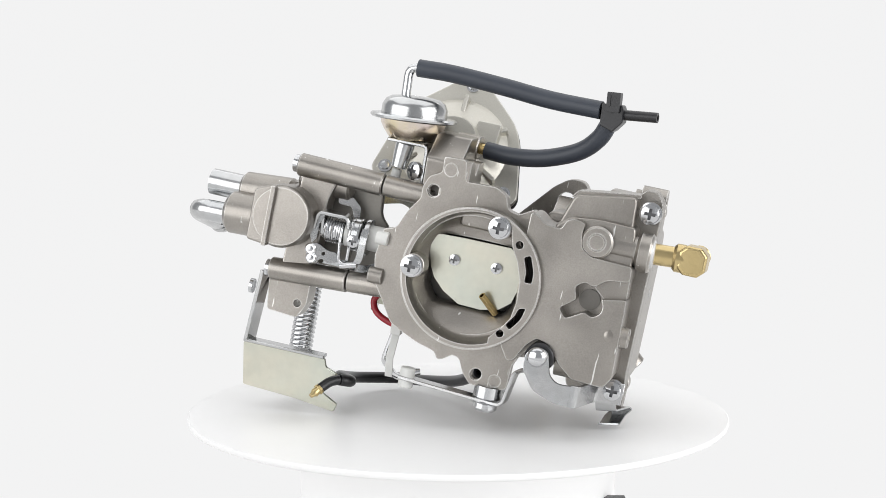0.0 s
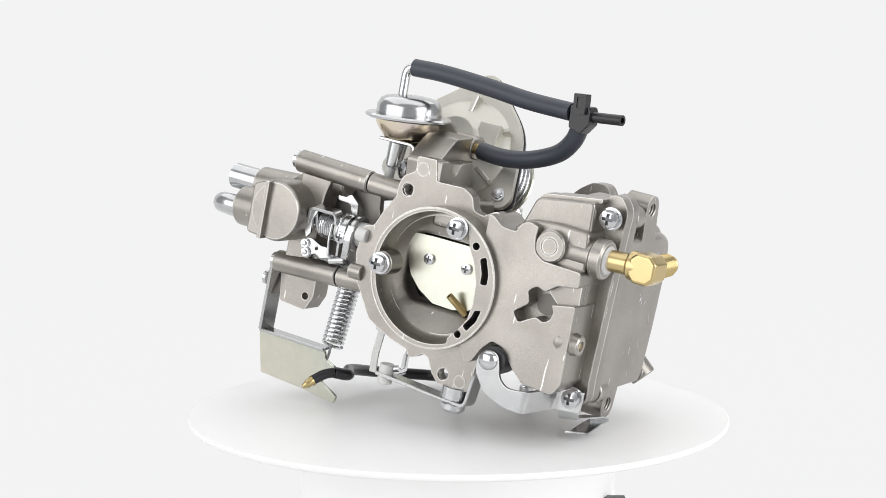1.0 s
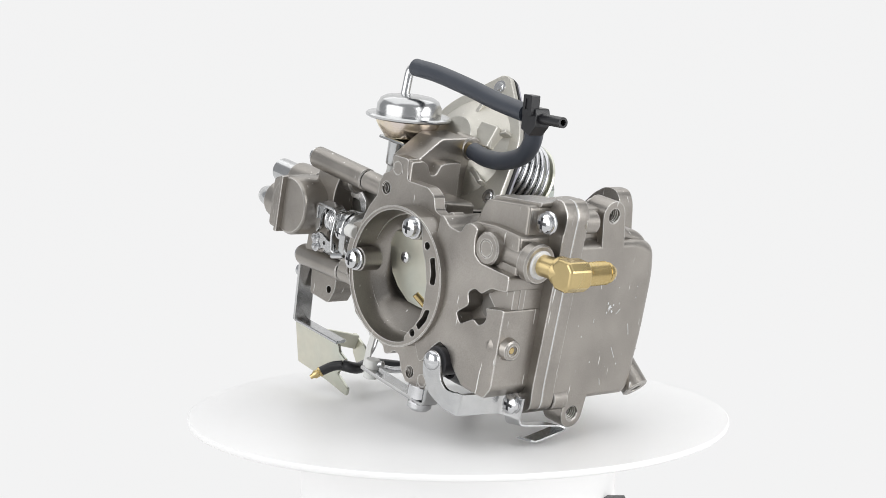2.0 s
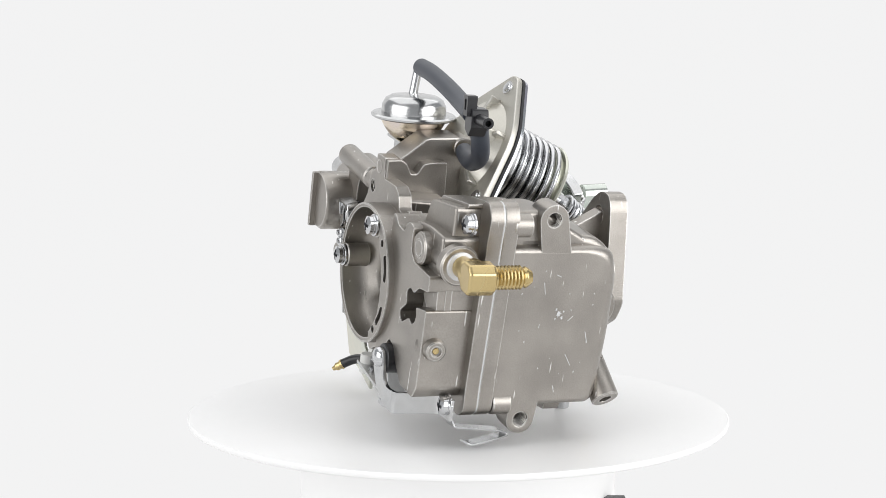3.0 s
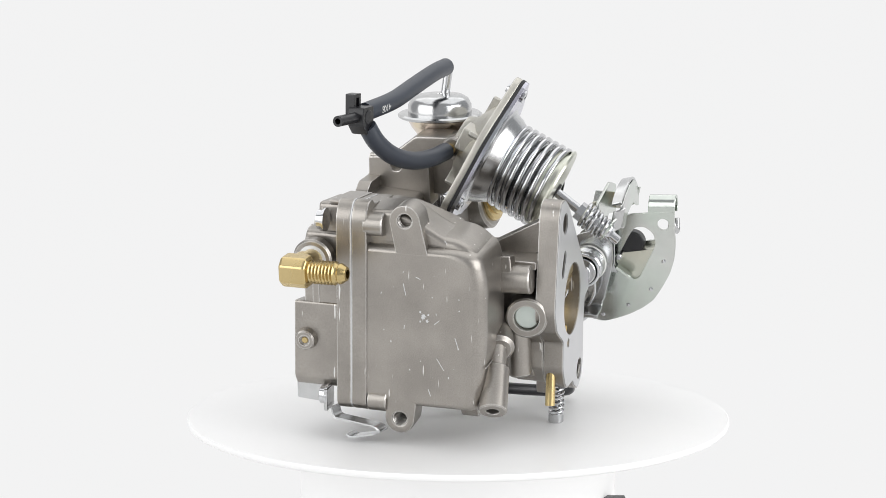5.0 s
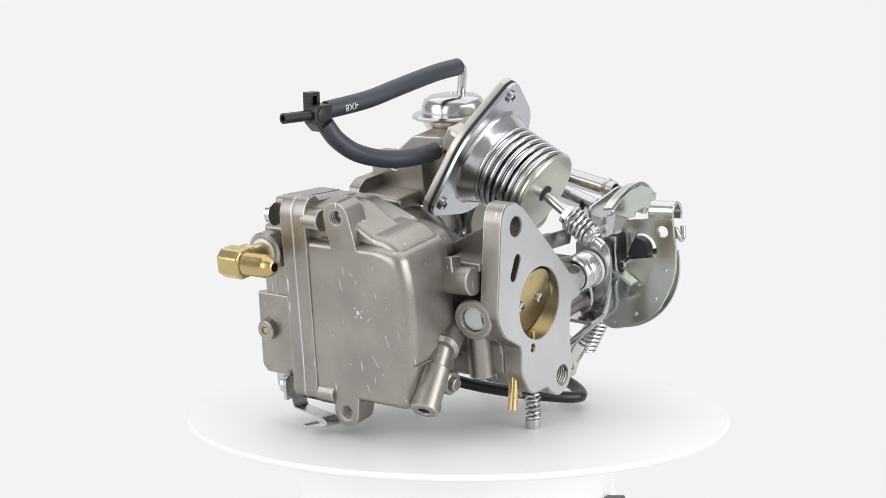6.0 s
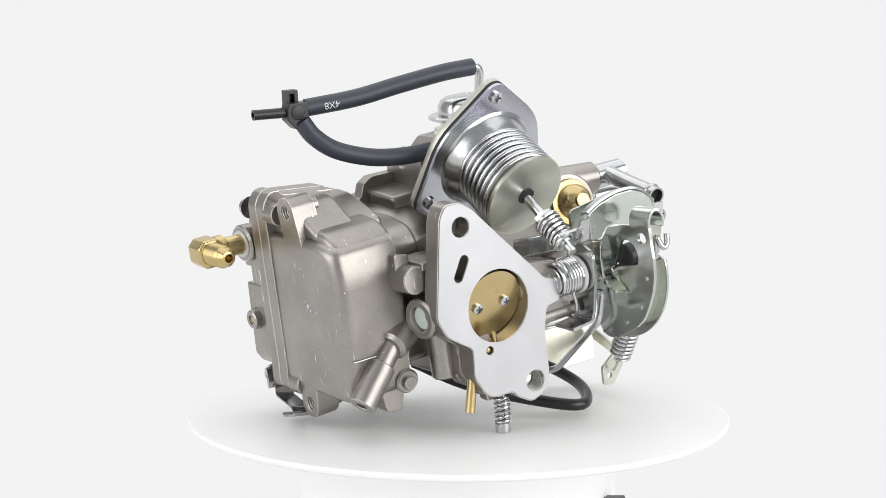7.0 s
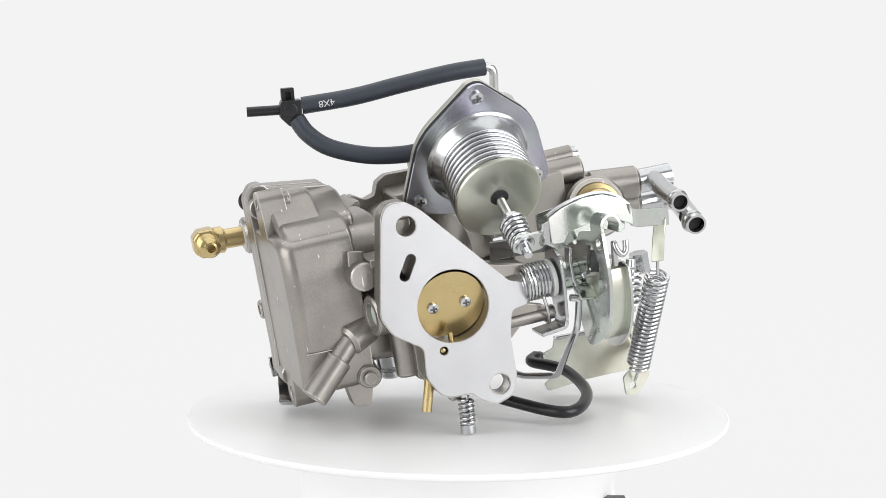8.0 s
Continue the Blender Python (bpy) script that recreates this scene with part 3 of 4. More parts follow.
    # tubes and bosses low on the bowl
    part("drain_tube", rod((46, 89, -14), (60, 91.6, -27), 4.7, bev=0.5), CAST, bowl)
    part("drain_sleeve", pipe((55, 90.7, -22.4), (69.8, 93.5, -36), 6.1, 2.6, 0.5, depth=6), CAST, bowl)
    part("drain_boss", rod((38, 87, -12), (50, 91, -16), 6.8, bev=1.5), CAST, bowl)
    part("side_boss", rod((42, 80, -33), (42.5, 90, -34), 5.4, bev=0.8), CAST, bowl)
    part("side_pin", rod((42.5, 88, -34), (42.6, 92, -34.3), 3.0), CAST, bowl)
    part("foot", slab("v", rounded([(37, -28), (54, -28), (50, -48), (42, -49)], 2), 74, 82, bev=0.8), CAST, bowl)
    for w in (12.5, -18.5):
        part("parting_line", rod((44, 90.0, w), (68.5, 90.2, w + 1), 0.28, bev=0.1, n=8), CAST, bowl)
    # scuffs on the bowl's side
    random.seed(5)
    spots = [((64.5, 4.2), 2.0), ((63.2, 6.2), 1.1), ((66, 2.4), 1.3), ((66.6, 5.2), 0.8), ((63, 2), 0.8), ((50, -8), 0.7), ((75, -22), 0.7), ((80, 8), 0.6), ((58, -20), 0.6)]
    spots += [((random.uniform(46, 82), random.uniform(-30, 28)), random.uniform(0.25, 0.5)) for k in range(10)]
    for c, sp in spots:
        star = []
        for i in range(14):
            r = sp * (random.uniform(0.55, 1.0) if i % 2 == 0 else random.uniform(0.25, 0.5))
            star.append((c[0] + r * 0.75 * math.cos(math.tau * i / 14), c[1] + r * math.sin(math.tau * i / 14)))
        part("scuff", slab("u", star, 71.5, 71.68), SCUFF, bowl)
    strokes = [((70, -14), (73, -19)), ((78, -4), (79.5, -9)), ((56, 18), (57, 13)), ((66, -28), (67, -31))]
    for k in range(5):
        p = (random.uniform(46, 80), random.uniform(-30, 26))
        strokes.append((p, (p[0] + random.uniform(-2.4, 2.4), p[1] + random.uniform(-3, 1))))
    for p, q in strokes:
        part("scuff", slab("u", pill(p, q, 0.14, 3), 71.5, 71.68), SCUFF, bowl)


float_chamber()


def top_side():
    # vacuum capsule
    can = part("vacuum_capsule", lathe((-45, 37.5, 49), (-46.6, 37, 72), [(14.6, 11), (15, 12.8), (14.8, 16.6), (13.4, 19.4), (11, 20.8), (7, 21.4), (1.6, 21.6), (1.4, 20.6), (0, 20.6)], 64), ZINC, carb, "chromed dome-shaped vacuum capsule")
    part("rolled_rim", lathe((-45, 37.5, 49), (-46.6, 37, 72), [(14.4, 11.0), (18.6, 10.6), (19.6, 11.2), (19.7, 12.0), (18.9, 12.7), (14.9, 12.9)], 64), ZINC, can)
    part("capsule_cup", lathe((-45, 37.5, 49), (-46.6, 37, 72), [(0, 1.6), (9, 1.6), (10.6, 2.6), (13.2, 6.0), (14.6, 8.6), (14.8, 11.2)], 64), YZINC2, can, "iridescent yellow-tinted lower cup")
    part("nipple", tube(bent([(-51.5, 38, 68), (-52.8, 40, 82.8), (-43, 39.4, 83.1)], 4.5), 2.1, 16), STEEL, can)
    part("capsule_bracket", strip(bent([(-54, 36, 49.6), (-35.5, 36, 49.8), (-35, 36, 32)], 2.5), (0, 1, 0), 15, 1.4, 0.3), ZINC, can)
    part("stem", rod((-46.5, 34, 49), (-47.5, 34, 37.5), 4.4, 3.6), ZINC, can)
    part("stem_link", rod((-48, 34, 37), (-48.6, 33, 24), 2.2), NYLON, can)
    pan_screw(can, (-38.4, 31, 38), (-0.6, -0.8, 0), 4.2, 3.2, 0)
    # hoses
    up_path = smooth_path([(-48.5, 39.6, 82.9), (-32, 38.5, 83.4), (-8, 36.5, 82.4), (14, 34, 81), (37.4, 29.3, 81.2)])
    up = part("upper_hose", tube(up_path, 4.0, 28, 2.2), RUBBER, carb, "dark slate rubber vacuum hose with a size print")
    # size print bent round the hose
    cu = bpy.data.curves.new("print", "FONT")
    cu.body, cu.size, cu.align_x, cu.align_y = "4X8", 4.4, "CENTER", "CENTER"
    tmp = bpy.data.objects.new("print", cu)
    scene.collection.objects.link(tmp)
    bpy.context.view_layer.update()
    me = bpy.data.meshes.new_from_object(tmp.evaluated_get(bpy.context.evaluated_depsgraph_get()))
    bpy.data.objects.remove(tmp)
    bm = bmesh.new()
    bm.from_mesh(me)
    bpy.data.meshes.remove(me)
    bmesh.ops.triangulate(bm, faces=bm.faces[:])
    for v in bm.verts:
        s, a = v.co.x, -v.co.y / 4.06
        q = V((26.4, 31.75, 80.98)) + V((0.98, -0.2, 0.0)) * s
        v.co = q + (V((0.2, 0.98, 0.0)) * math.cos(a) + V((0, 0, 1)) * math.sin(a)) * 4.07
    part("size_print", bm, PRINT, up, "white size marking 4X8")
    part("lower_hose", tube(smooth_path([(41.5, 31.5, 76), (38, 34.5, 68.5), (30, 38.5, 61), (15, 42.5, 54.8), (0, 46.6, 52.3), (-12.5, 50, 52.4)]), 4.0, 28, 2.2), RUBBER, carb, "dark slate rubber vacuum hose")
    part("barb", rod((-19, 52, 52.6), (-10, 49.4, 52.5), 2.6), BRASS, carb)
    fx, fy = (0.98, -0.13, 0.1), (-0.1, 0, 1)
    tee = part("tee_piece", slab_in(axes((43.4, 33, 80.4), fx, fy), rounded([(-5, 4.6), (4.2, 4.6), (5.2, 2), (5.2, -3), (1, -7.4), (-5, -5)], 0.8), 7.4, bev=0.6), BLACK, carb, "black plastic hose tee")
    part("spigot", tube([(46, 28.8, 81), (62.3, 26, 83)], 2.3, 18, 1.3), BLACK, tee)
    part("round_mark", lathe((43.6, 32.6, 80.6), (44, 35, 80.6), [(3.2, 0), (3.2, 0.6), (2.8, 0.8), (0, 0.8)], 20), BLACK, tee)
    tab = rounded([(-3, 0), (3, 0), (3, 8.6), (-3, 8.6)], 0.5)
    part("tab", slab_in(axes((43.2, 28, 81.6), fx, fy), tab, 4.2, [rounded([(-1.3, 2.5), (1.3, 2.5), (1.3, 7), (-1.3, 7)], 0.4)], 0.35), BLACK, tee)
    part("tab_floor", slab_in(axes((43.2, 25, 81.6), fx, fy), [(-2, 2), (2, 2), (2, 7.4), (-2, 7.4)], 0.8), BLACK, tee)
    # throttle opener: housing, gasket, plate, spring, cap and rod
    c0, n, e1 = V((-29.7, 65, 47.4)), V((0, 0.894, -0.447)), V((1, 0, 0))
    e2 = V((0, 0.447, 0.894))
    fm = axes(c0, e1, e2)
    sgn = 1 if fm.col[2].to_3d().dot(n) > 0 else -1
    scr = [(0.7, 32.7), (28, -16.9), (-28.6, -15.7)]
    out = hull_of([(p, 6.4) for p in scr] + [((0, 0), 30.4)], 48)

    def level(d):
        m = fm.copy()
        m.translation = c0 + n * d
        return m
    hsg = part("opener_housing", slab_in(level(-1.2), out, -3.4 * sgn, bev=0.8), CAST_SHEEN, carb, "die-cast throttle opener housing, its reflected light painted as a paler colour")
    part("housing_cone", lathe(c0 - n * 4, c0 - n * 30, [(26, 0), (24, 1.2), (21.5, 3.6), (13, 8), (11, 12), (0, 12.4)], 48), CAST_SHEEN, hsg)
    for a in (90, 210, 330, 30):
        d = e1 * math.cos(radians(a)) + e2 * math.sin(radians(a))
        part("rib", strip([c0 - n * 7 + d * 8, c0 - n * 6 + d * 26], n, 7, 2.2, 0.4), CAST_SHEEN, hsg)
    part("housing_nub", slab_in(axes(c0 - n * 4 + e1 * 14 + e2 * 8, e1, e2), rounded([(-5, -6), (6, -6), (6, 5), (-5, 5)], 1), -9 * sgn, bev=1), CAST_SHEEN, hsg)
    for p in scr:
        part("rivet_boss", lathe(c0 + e1 * p[0] + e2 * p[1] - n * 4.4, c0 + e1 * p[0] + e2 * p[1] - n * 8, [(3.4, 0), (3.2, 0.9), (2.2, 0.9), (2, 1.6), (0, 1.8)], 20), STEEL, hsg)
    part("gasket", slab_in(level(-1.2), hull_of([(p, 6.6) for p in scr] + [((0, 0), 30.6)], 48), 1.4 * sgn), GASKET, hsg)
    pl = part("spring_plate", slab_in(level(0.2), out, 1.6 * sgn, [circle((0, 0), 23, 40)], 0.5), VIOLET, hsg, "iridescent zinc-plated spring plate")
    part("spring_cup", lathe(c0, c0 + n, [(24.4, 1.7), (23.4, 2.3), (22.6, 3.2), (21.6, 6), (19.6, 9.5), (17.8, 12), (17.2, 14.5), (16.8, 22), (12, 22.5), (0, 22.5)], 64), ZINC, pl)
    for p in scr:
        pan_screw(pl, c0 + e1 * p[0] + e2 * p[1] + n * 1.8, n, 3.0, 1.7)
    cap = V((-26.9, 97.3, 32.8))
    part("large_spring", coil(c0 + n * 10 + e2 * 0.4, cap - n * 2.2, 19.0, 1.2, 6.6, 19.0, 10, 40), STEEL, hsg, "large bright coil spring")
    part("inner_spring", coil(c0 + n * 12 + e2 * 0.4, cap - n * 3.5, 16.6, 0.8, 8.4, 16.8, 8, 36), STEEL, hsg)
    part("spring_cap", lathe(cap - n * 9, cap, [(17, 0), (17.6, 0.4), (17.8, 7), (19.8, 7.2), (20.3, 8.0), (19.8, 8.9), (18.8, 9.1), (3.2, 9.2), (3.0, 8.8), (3, 5), (0, 5)], 56), YZINC, hsg, "pale plated spring cap")
    r1 = V((-26.3, 123.6, 14.0))
    rd = (r1 - cap).normalized()
    pr = part("pull_rod", rod(cap - rd * 6, r1 + rd * 4, 2.2), STEEL, hsg)
    part("grommet", lathe(cap - rd * 1, cap + rd, [(0, 0), (4, 0), (4.2, 1.4), (3.4, 1.8), (0, 1.8)], 24), GASKET, pr)
    part("small_spring", coil(cap + rd * 16, r1 - rd * 2, 5.4, 0.9, 6.5, 4.4), STEEL, pr)
    part("nut", lathe(cap + rd * 13, r1, [(0, 0), (4.4, 0), (4.4, 3.4), (0, 3.4)], 6), STEEL, pr)
    part("end_nut", lathe(r1 - rd * 2.4, r1 + rd, [(0, 0), (3.6, 0), (3.6, 2), (0, 2)], 24), STEEL, pr)


top_side()


def left_side():
    hs = part("choke_housing", rod((-90, 24, 30.6), (-50, 22.6, 29.6), 5.2, bev=0.6), CAST, carb, "die-cast choke housing with two long screw tubes")
    part("screw_tube", rod((-49.4, 22.6, 29.6), (-26, 22, 29), 4.8), CAST, hs)
    part("screw_tube", rod((-95, 28, -18.8), (-58, 23.5, -16.2), 5.2), CAST, hs)
    part("screw_tube", rod((-57.4, 23.4, -16.1), (-38, 21.5, -14.8), 4.9), CAST, hs)
    part("web", slab("v", rounded([(-88, 30), (-70, 30), (-74, 18), (-75, -12), (-90, -18)], 3), 24, 36, bev=1), CAST, hs)
    part("back_web", slab("v", rounded([(-78, 28), (-53, 26), (-52, 14), (-47, 9), (-47, -12), (-78, -14)], 3), 38, 42, bev=1), DARKCAST2, hs)
    part("round_body", lathe((-90, 46, 7), (-91, 10, 7), [(0, 0), (14, 0), (14, 33.4), (12.8, 35), (0, 35.4)], 56), CAST, hs)
    part("ridge", slab("v", rounded([(-97, 20), (-94.8, 20), (-94.8, -7), (-97, -7)], 0.5), 8.6, 14, bev=0.4), CAST, hs)
    part("cheek_block", slab("v", rounded([(-105, 17), (-95, 21), (-95, -7), (-105, -6)], 2), 11.4, 40, bev=1.5, seg=3), CAST, hs)
    part("side_body", rod((-96, 24, 3.5), (-119.4, 27.2, 2.4), 9.6, bev=2.0), CAST, hs)
    part("upper_body", rod((-92, 33, 15), (-117, 36, 13), 8, bev=1.5), CAST, hs)
    part("water_pipe", tube([(-115, 36.4, 13.2), (-133, 37.4, 13)], 6, 24, 4.8, 3), ZINC, hs, "bright plated water pipe")
    part("water_pipe", tube([(-124, 38, 13.6), (-121, 58, 11), (-119, 79, 8)], 4.4, 20, 3.5, 12), ZINC, hs, "bright plated water pipe")
    part("water_pipe", tube(bent([(-114, 28, 1), (-137.4, 29.4, 0.4), (-132.4, 63, -8)], 11), 4.9, 20, 3.9, 12), ZINC, hs, "bright plated elbow water pipe")
    for a, b, r0 in (((-119.8, 73, 8.9), (-119.3, 77, 8.3), 4.4), ((-132.5, 57, -6.5), (-132.4, 61, -7.5), 4.9)):
        part("pipe_bead", lathe(a, b, [(r0 - 0.4, 0), (r0 + 0.5, 0.8), (r0 + 0.7, 1.6), (r0 + 0.5, 2.4), (r0 - 0.4, 3.2)], 28), ZINC, hs)
    # near-black plugs put the inner shade into the pipe ends
    for a, b, r in (((-120.4, 66, 9.8), (-119.3, 76, 8.4), 3.4), ((-132.5, 52, -5.2), (-132.4, 60, -7.2), 3.8)):
        part("pipe_shade", rod(a, b, r, bev=0.1), SHADE_BLACK, hs, "dark plug that paints the shade inside an open pipe end")
    for p in ((-90.5, 24.5, 30.7), (-95.5, 28, -18.9)):
        pan_screw(hs, p, (-1, 0.05, 0), 4, 2.6, 4.6)
    part("ear", slab("v", rounded([(-98.5, -19), (-78, -17), (-78, -33), (-81.5, -40), (-96, -39)], 1.6), 36, 48, [circle((-82.4, -33.4), 1.8, 12)], 0.6), CAST, hs)
    plug = part("wax_plug", lathe((-90, 44, 7), (-88.4, 61, 11.5), [(0, 0), (11.6, 0), (11.6, 7), (11, 8), (8.6, 8.4), (8.2, 12.4), (6, 15), (3.6, 16), (3.4, 18), (0, 18)], 40), BRASS, hs, "stepped brass housing plug")
    part("plug_collar", rod((-90, 38, 6), (-89, 50, 8.6), 14.8, bev=1.2, n=48), CAST, hs)
    part("screw_block", rod((-90, 33, 25), (-66, 32, 25), 6.6, bev=1), CAST, hs)
    # choke shaft, spring, collars and clamp
    ck = part("choke_shaft", rod((-80, 25, 5), (-42, 24, 5), 2.6), STEEL, carb)
    part("choke_spring", coil((-72, 24.5, 5), (-63.4, 24.3, 5), 5.6, 0.55, 8), STEEL, ck)
    part("spring_drum", rod((-73, 24.5, 5), (-63, 24.3, 5), 4.4), STEEL, ck)
    part("collar", rod((-63, 24.3, 5), (-60.6, 24.3, 5), 6.0), NYLON, ck, "white nylon collar")
    part("collar", rod((-54, 24.2, 5), (-43, 24, 5), 5.8), NYLON, ck, "white nylon collar")
    part("end_plate", slab("u", rounded([(19, 12), (26, 12), (28, 4), (24, 0), (21, 2)], 2), -74.4, -73, bev=0.3), ZINC, ck)
    part("clamp", strip(bent([(-76.4, 20, 5), (-75.4, 18.6, 12.6), (-61.4, 18, 12.9), (-60.6, 18.4, 8)], 2.2), (0, 1, 0.2), 6, 1.5, 0.3), ZINC, ck)
    part("clamp_arm", slab("u", rounded([(17, 11), (24, 13), (27, 3), (23, -8), (19.5, -8), (19, 0)], 2.0), -60.2, -58.8, bev=0.3), ZINC, ck)
    part("clamp_band", lathe((-60.4, 24.2, 5), (-55, 24.2, 5), [(6.4, 0), (7.8, 0.2), (7.9, 0.8), (7.5, 1.2), (7.5, 3.8), (7.9, 4.2), (7.8, 4.8), (6.4, 5.0)], 32), ZINC, ck)
    pan_screw(ck, (-57.6, 18, 2.6), (0, -1, 0), 2.8, 2.2)
    part("back_lever", skewed(slab("v", rounded([(-71.6, 19), (-64.7, 20.1), (-60.7, 16.6), (-60.1, 11), (-63, 11), (-64.8, 15.7), (-71.1, 16.2)], 0.9), 32, 33.5, bev=0.3), 0.1, -65), ZINC, ck)
    part("side_lever", skewed(slab("v", rounded([(-75.8, 11.7), (-72.4, 13.5), (-73, 10), (-74.8, 6.8), (-74.6, 0.3), (-76.5, -2.3), (-78, 1.5), (-77.1, 8.3)], 0.7), 18.4, 19.8, bev=0.3), 0.09, -75), ZINC, ck)
    part("outer_band", lathe((-53.9, 24.2, 5), (-50, 24.2, 5), [(6.2, 0), (8.2, 0.2), (8.4, 1.0), (8.2, 2.0), (6.2, 2.2)], 28), ZINC, ck)
    part("band_ear", strip(bent([(-52.8, 17.4, 9), (-52.8, 15.4, 4), (-53, 16, -4), (-54.5, 18, -6.6)], 2), (1, 0, 0), 3.4, 1.3, 0.2), ZINC, ck)
    part("fast_idle_cam", skewed(slab("v", rounded([(-78.5, -2.8), (-73.9, -1.8), (-68.5, -4.4), (-64.6, -4.4), (-63, -8.8), (-66.4, -10.8), (-70.7, -8.2), (-75, -11), (-78.2, -7.9)], 1.2), 19, 20.6, [circle((-70.4, -6), 0.9, 12)], 0.3), 0.1, -71), ZINC, ck)
    for q in ((-76.4, -4.9), (-75.4, -8.8)):
        part("cam_roller", lathe((q[0], 19.4, q[1]), (q[0], 16, q[1]), [(2.6, 0), (2.6, 1.2), (2.0, 1.8), (1.2, 1.8), (1.1, 2.6), (0, 2.8)], 20), STEEL, ck)
    part("torsion_leg", tube(bent([(-64, 18.6, 7), (-63.6, 17.4, 0), (-62.6, 17.6, -7.6), (-60, 18.6, -8.4)], 1.2), 0.7, 10), STEEL, ck)
    part("tie_pin", rod((-62, 18, -9.6), (-54, 18.4, -7.4), 1.5), STEEL, ck)
    part("fast_idle_lever", strip(bent([(-70, 21, -9), (-60, 20, -9), (-52, 23, -10), (-46, 24, -7)], 3), (0, 0.6, 1), 3.6, 1.5), ZINC, ck)
    part("plate_boss", rod((-47, 13.5, -9.5), (-40.4, 13.5, -9.4), 3.6), CAST, body)
    part("collar_pin", rod((-46.5, 12.6, 7.5), (-41, 12.6, 7.5), 3), NYLON, body)
    # bracket plate below
    br = part("bracket", strip(bent([(-99, 34, -21), (-102, 38, -55)], 1), (0.2, 1, 0), 9, 1.8, 0.3), ZINC, carb, "bent zinc-plated cable bracket")
    m = axes((-104.2, 36, -56), (40.7, -5, 1.5), (0, -3.5, 21))
    part("bracket_plate", slab_in(m, rounded([(0, 0), (41, 0), (42, -4), (47.5, -6), (48, -10), (44, -12), (39.5, -15.5), (49, -20.5), (47.5, -24.5), (28, -22.2), (1.5, -21)], 1.0, 3), -1.6, bev=0.4), YZINC, br)
    part("bracket_lip", strip(bent([(-104, 38, -55.2), (-63.8, 33, -53.8)], 1), (0, 1, 0.12), 6, 1.6, 0.4), ZINC, br)
    part("spring_tab", slab("v", rounded([(-97, -62), (-88, -66), (-82, -70), (-82, -79), (-88, -80), (-95, -72)], 1.5), 68, 69.5, [circle((-86, -75), 1.6, 12)], 0.3), YZINC, br)
    part("tab_arm", strip(bent([(-100, 42, -62), (-97, 56, -64), (-93, 68, -66)], 3), (0.3, 0, 1), 8, 1.5, 0.3), YZINC, br)
    pan_screw(br, (-104, 36, -30), (-1, 0, 0), 3.4, 2.4)
    ls = part("long_spring", coil((-94.3, 99.5, -17), (-87.2, 76.8, -63.5), 4.9, 0.85, 23), STEEL, carb, "long steel return spring")
    part("spring_hook", tube(bent([(-94.3, 99.5, -17), (-94.6, 100, -13), (-95.4, 100.6, -8)], 2), 0.75, 8), STEEL, ls)
    part("spring_hook", tube(bent([(-88, 77, -63), (-87, 75, -68), (-86.5, 72, -72)], 2), 0.75, 8), STEEL, ls)


left_side()


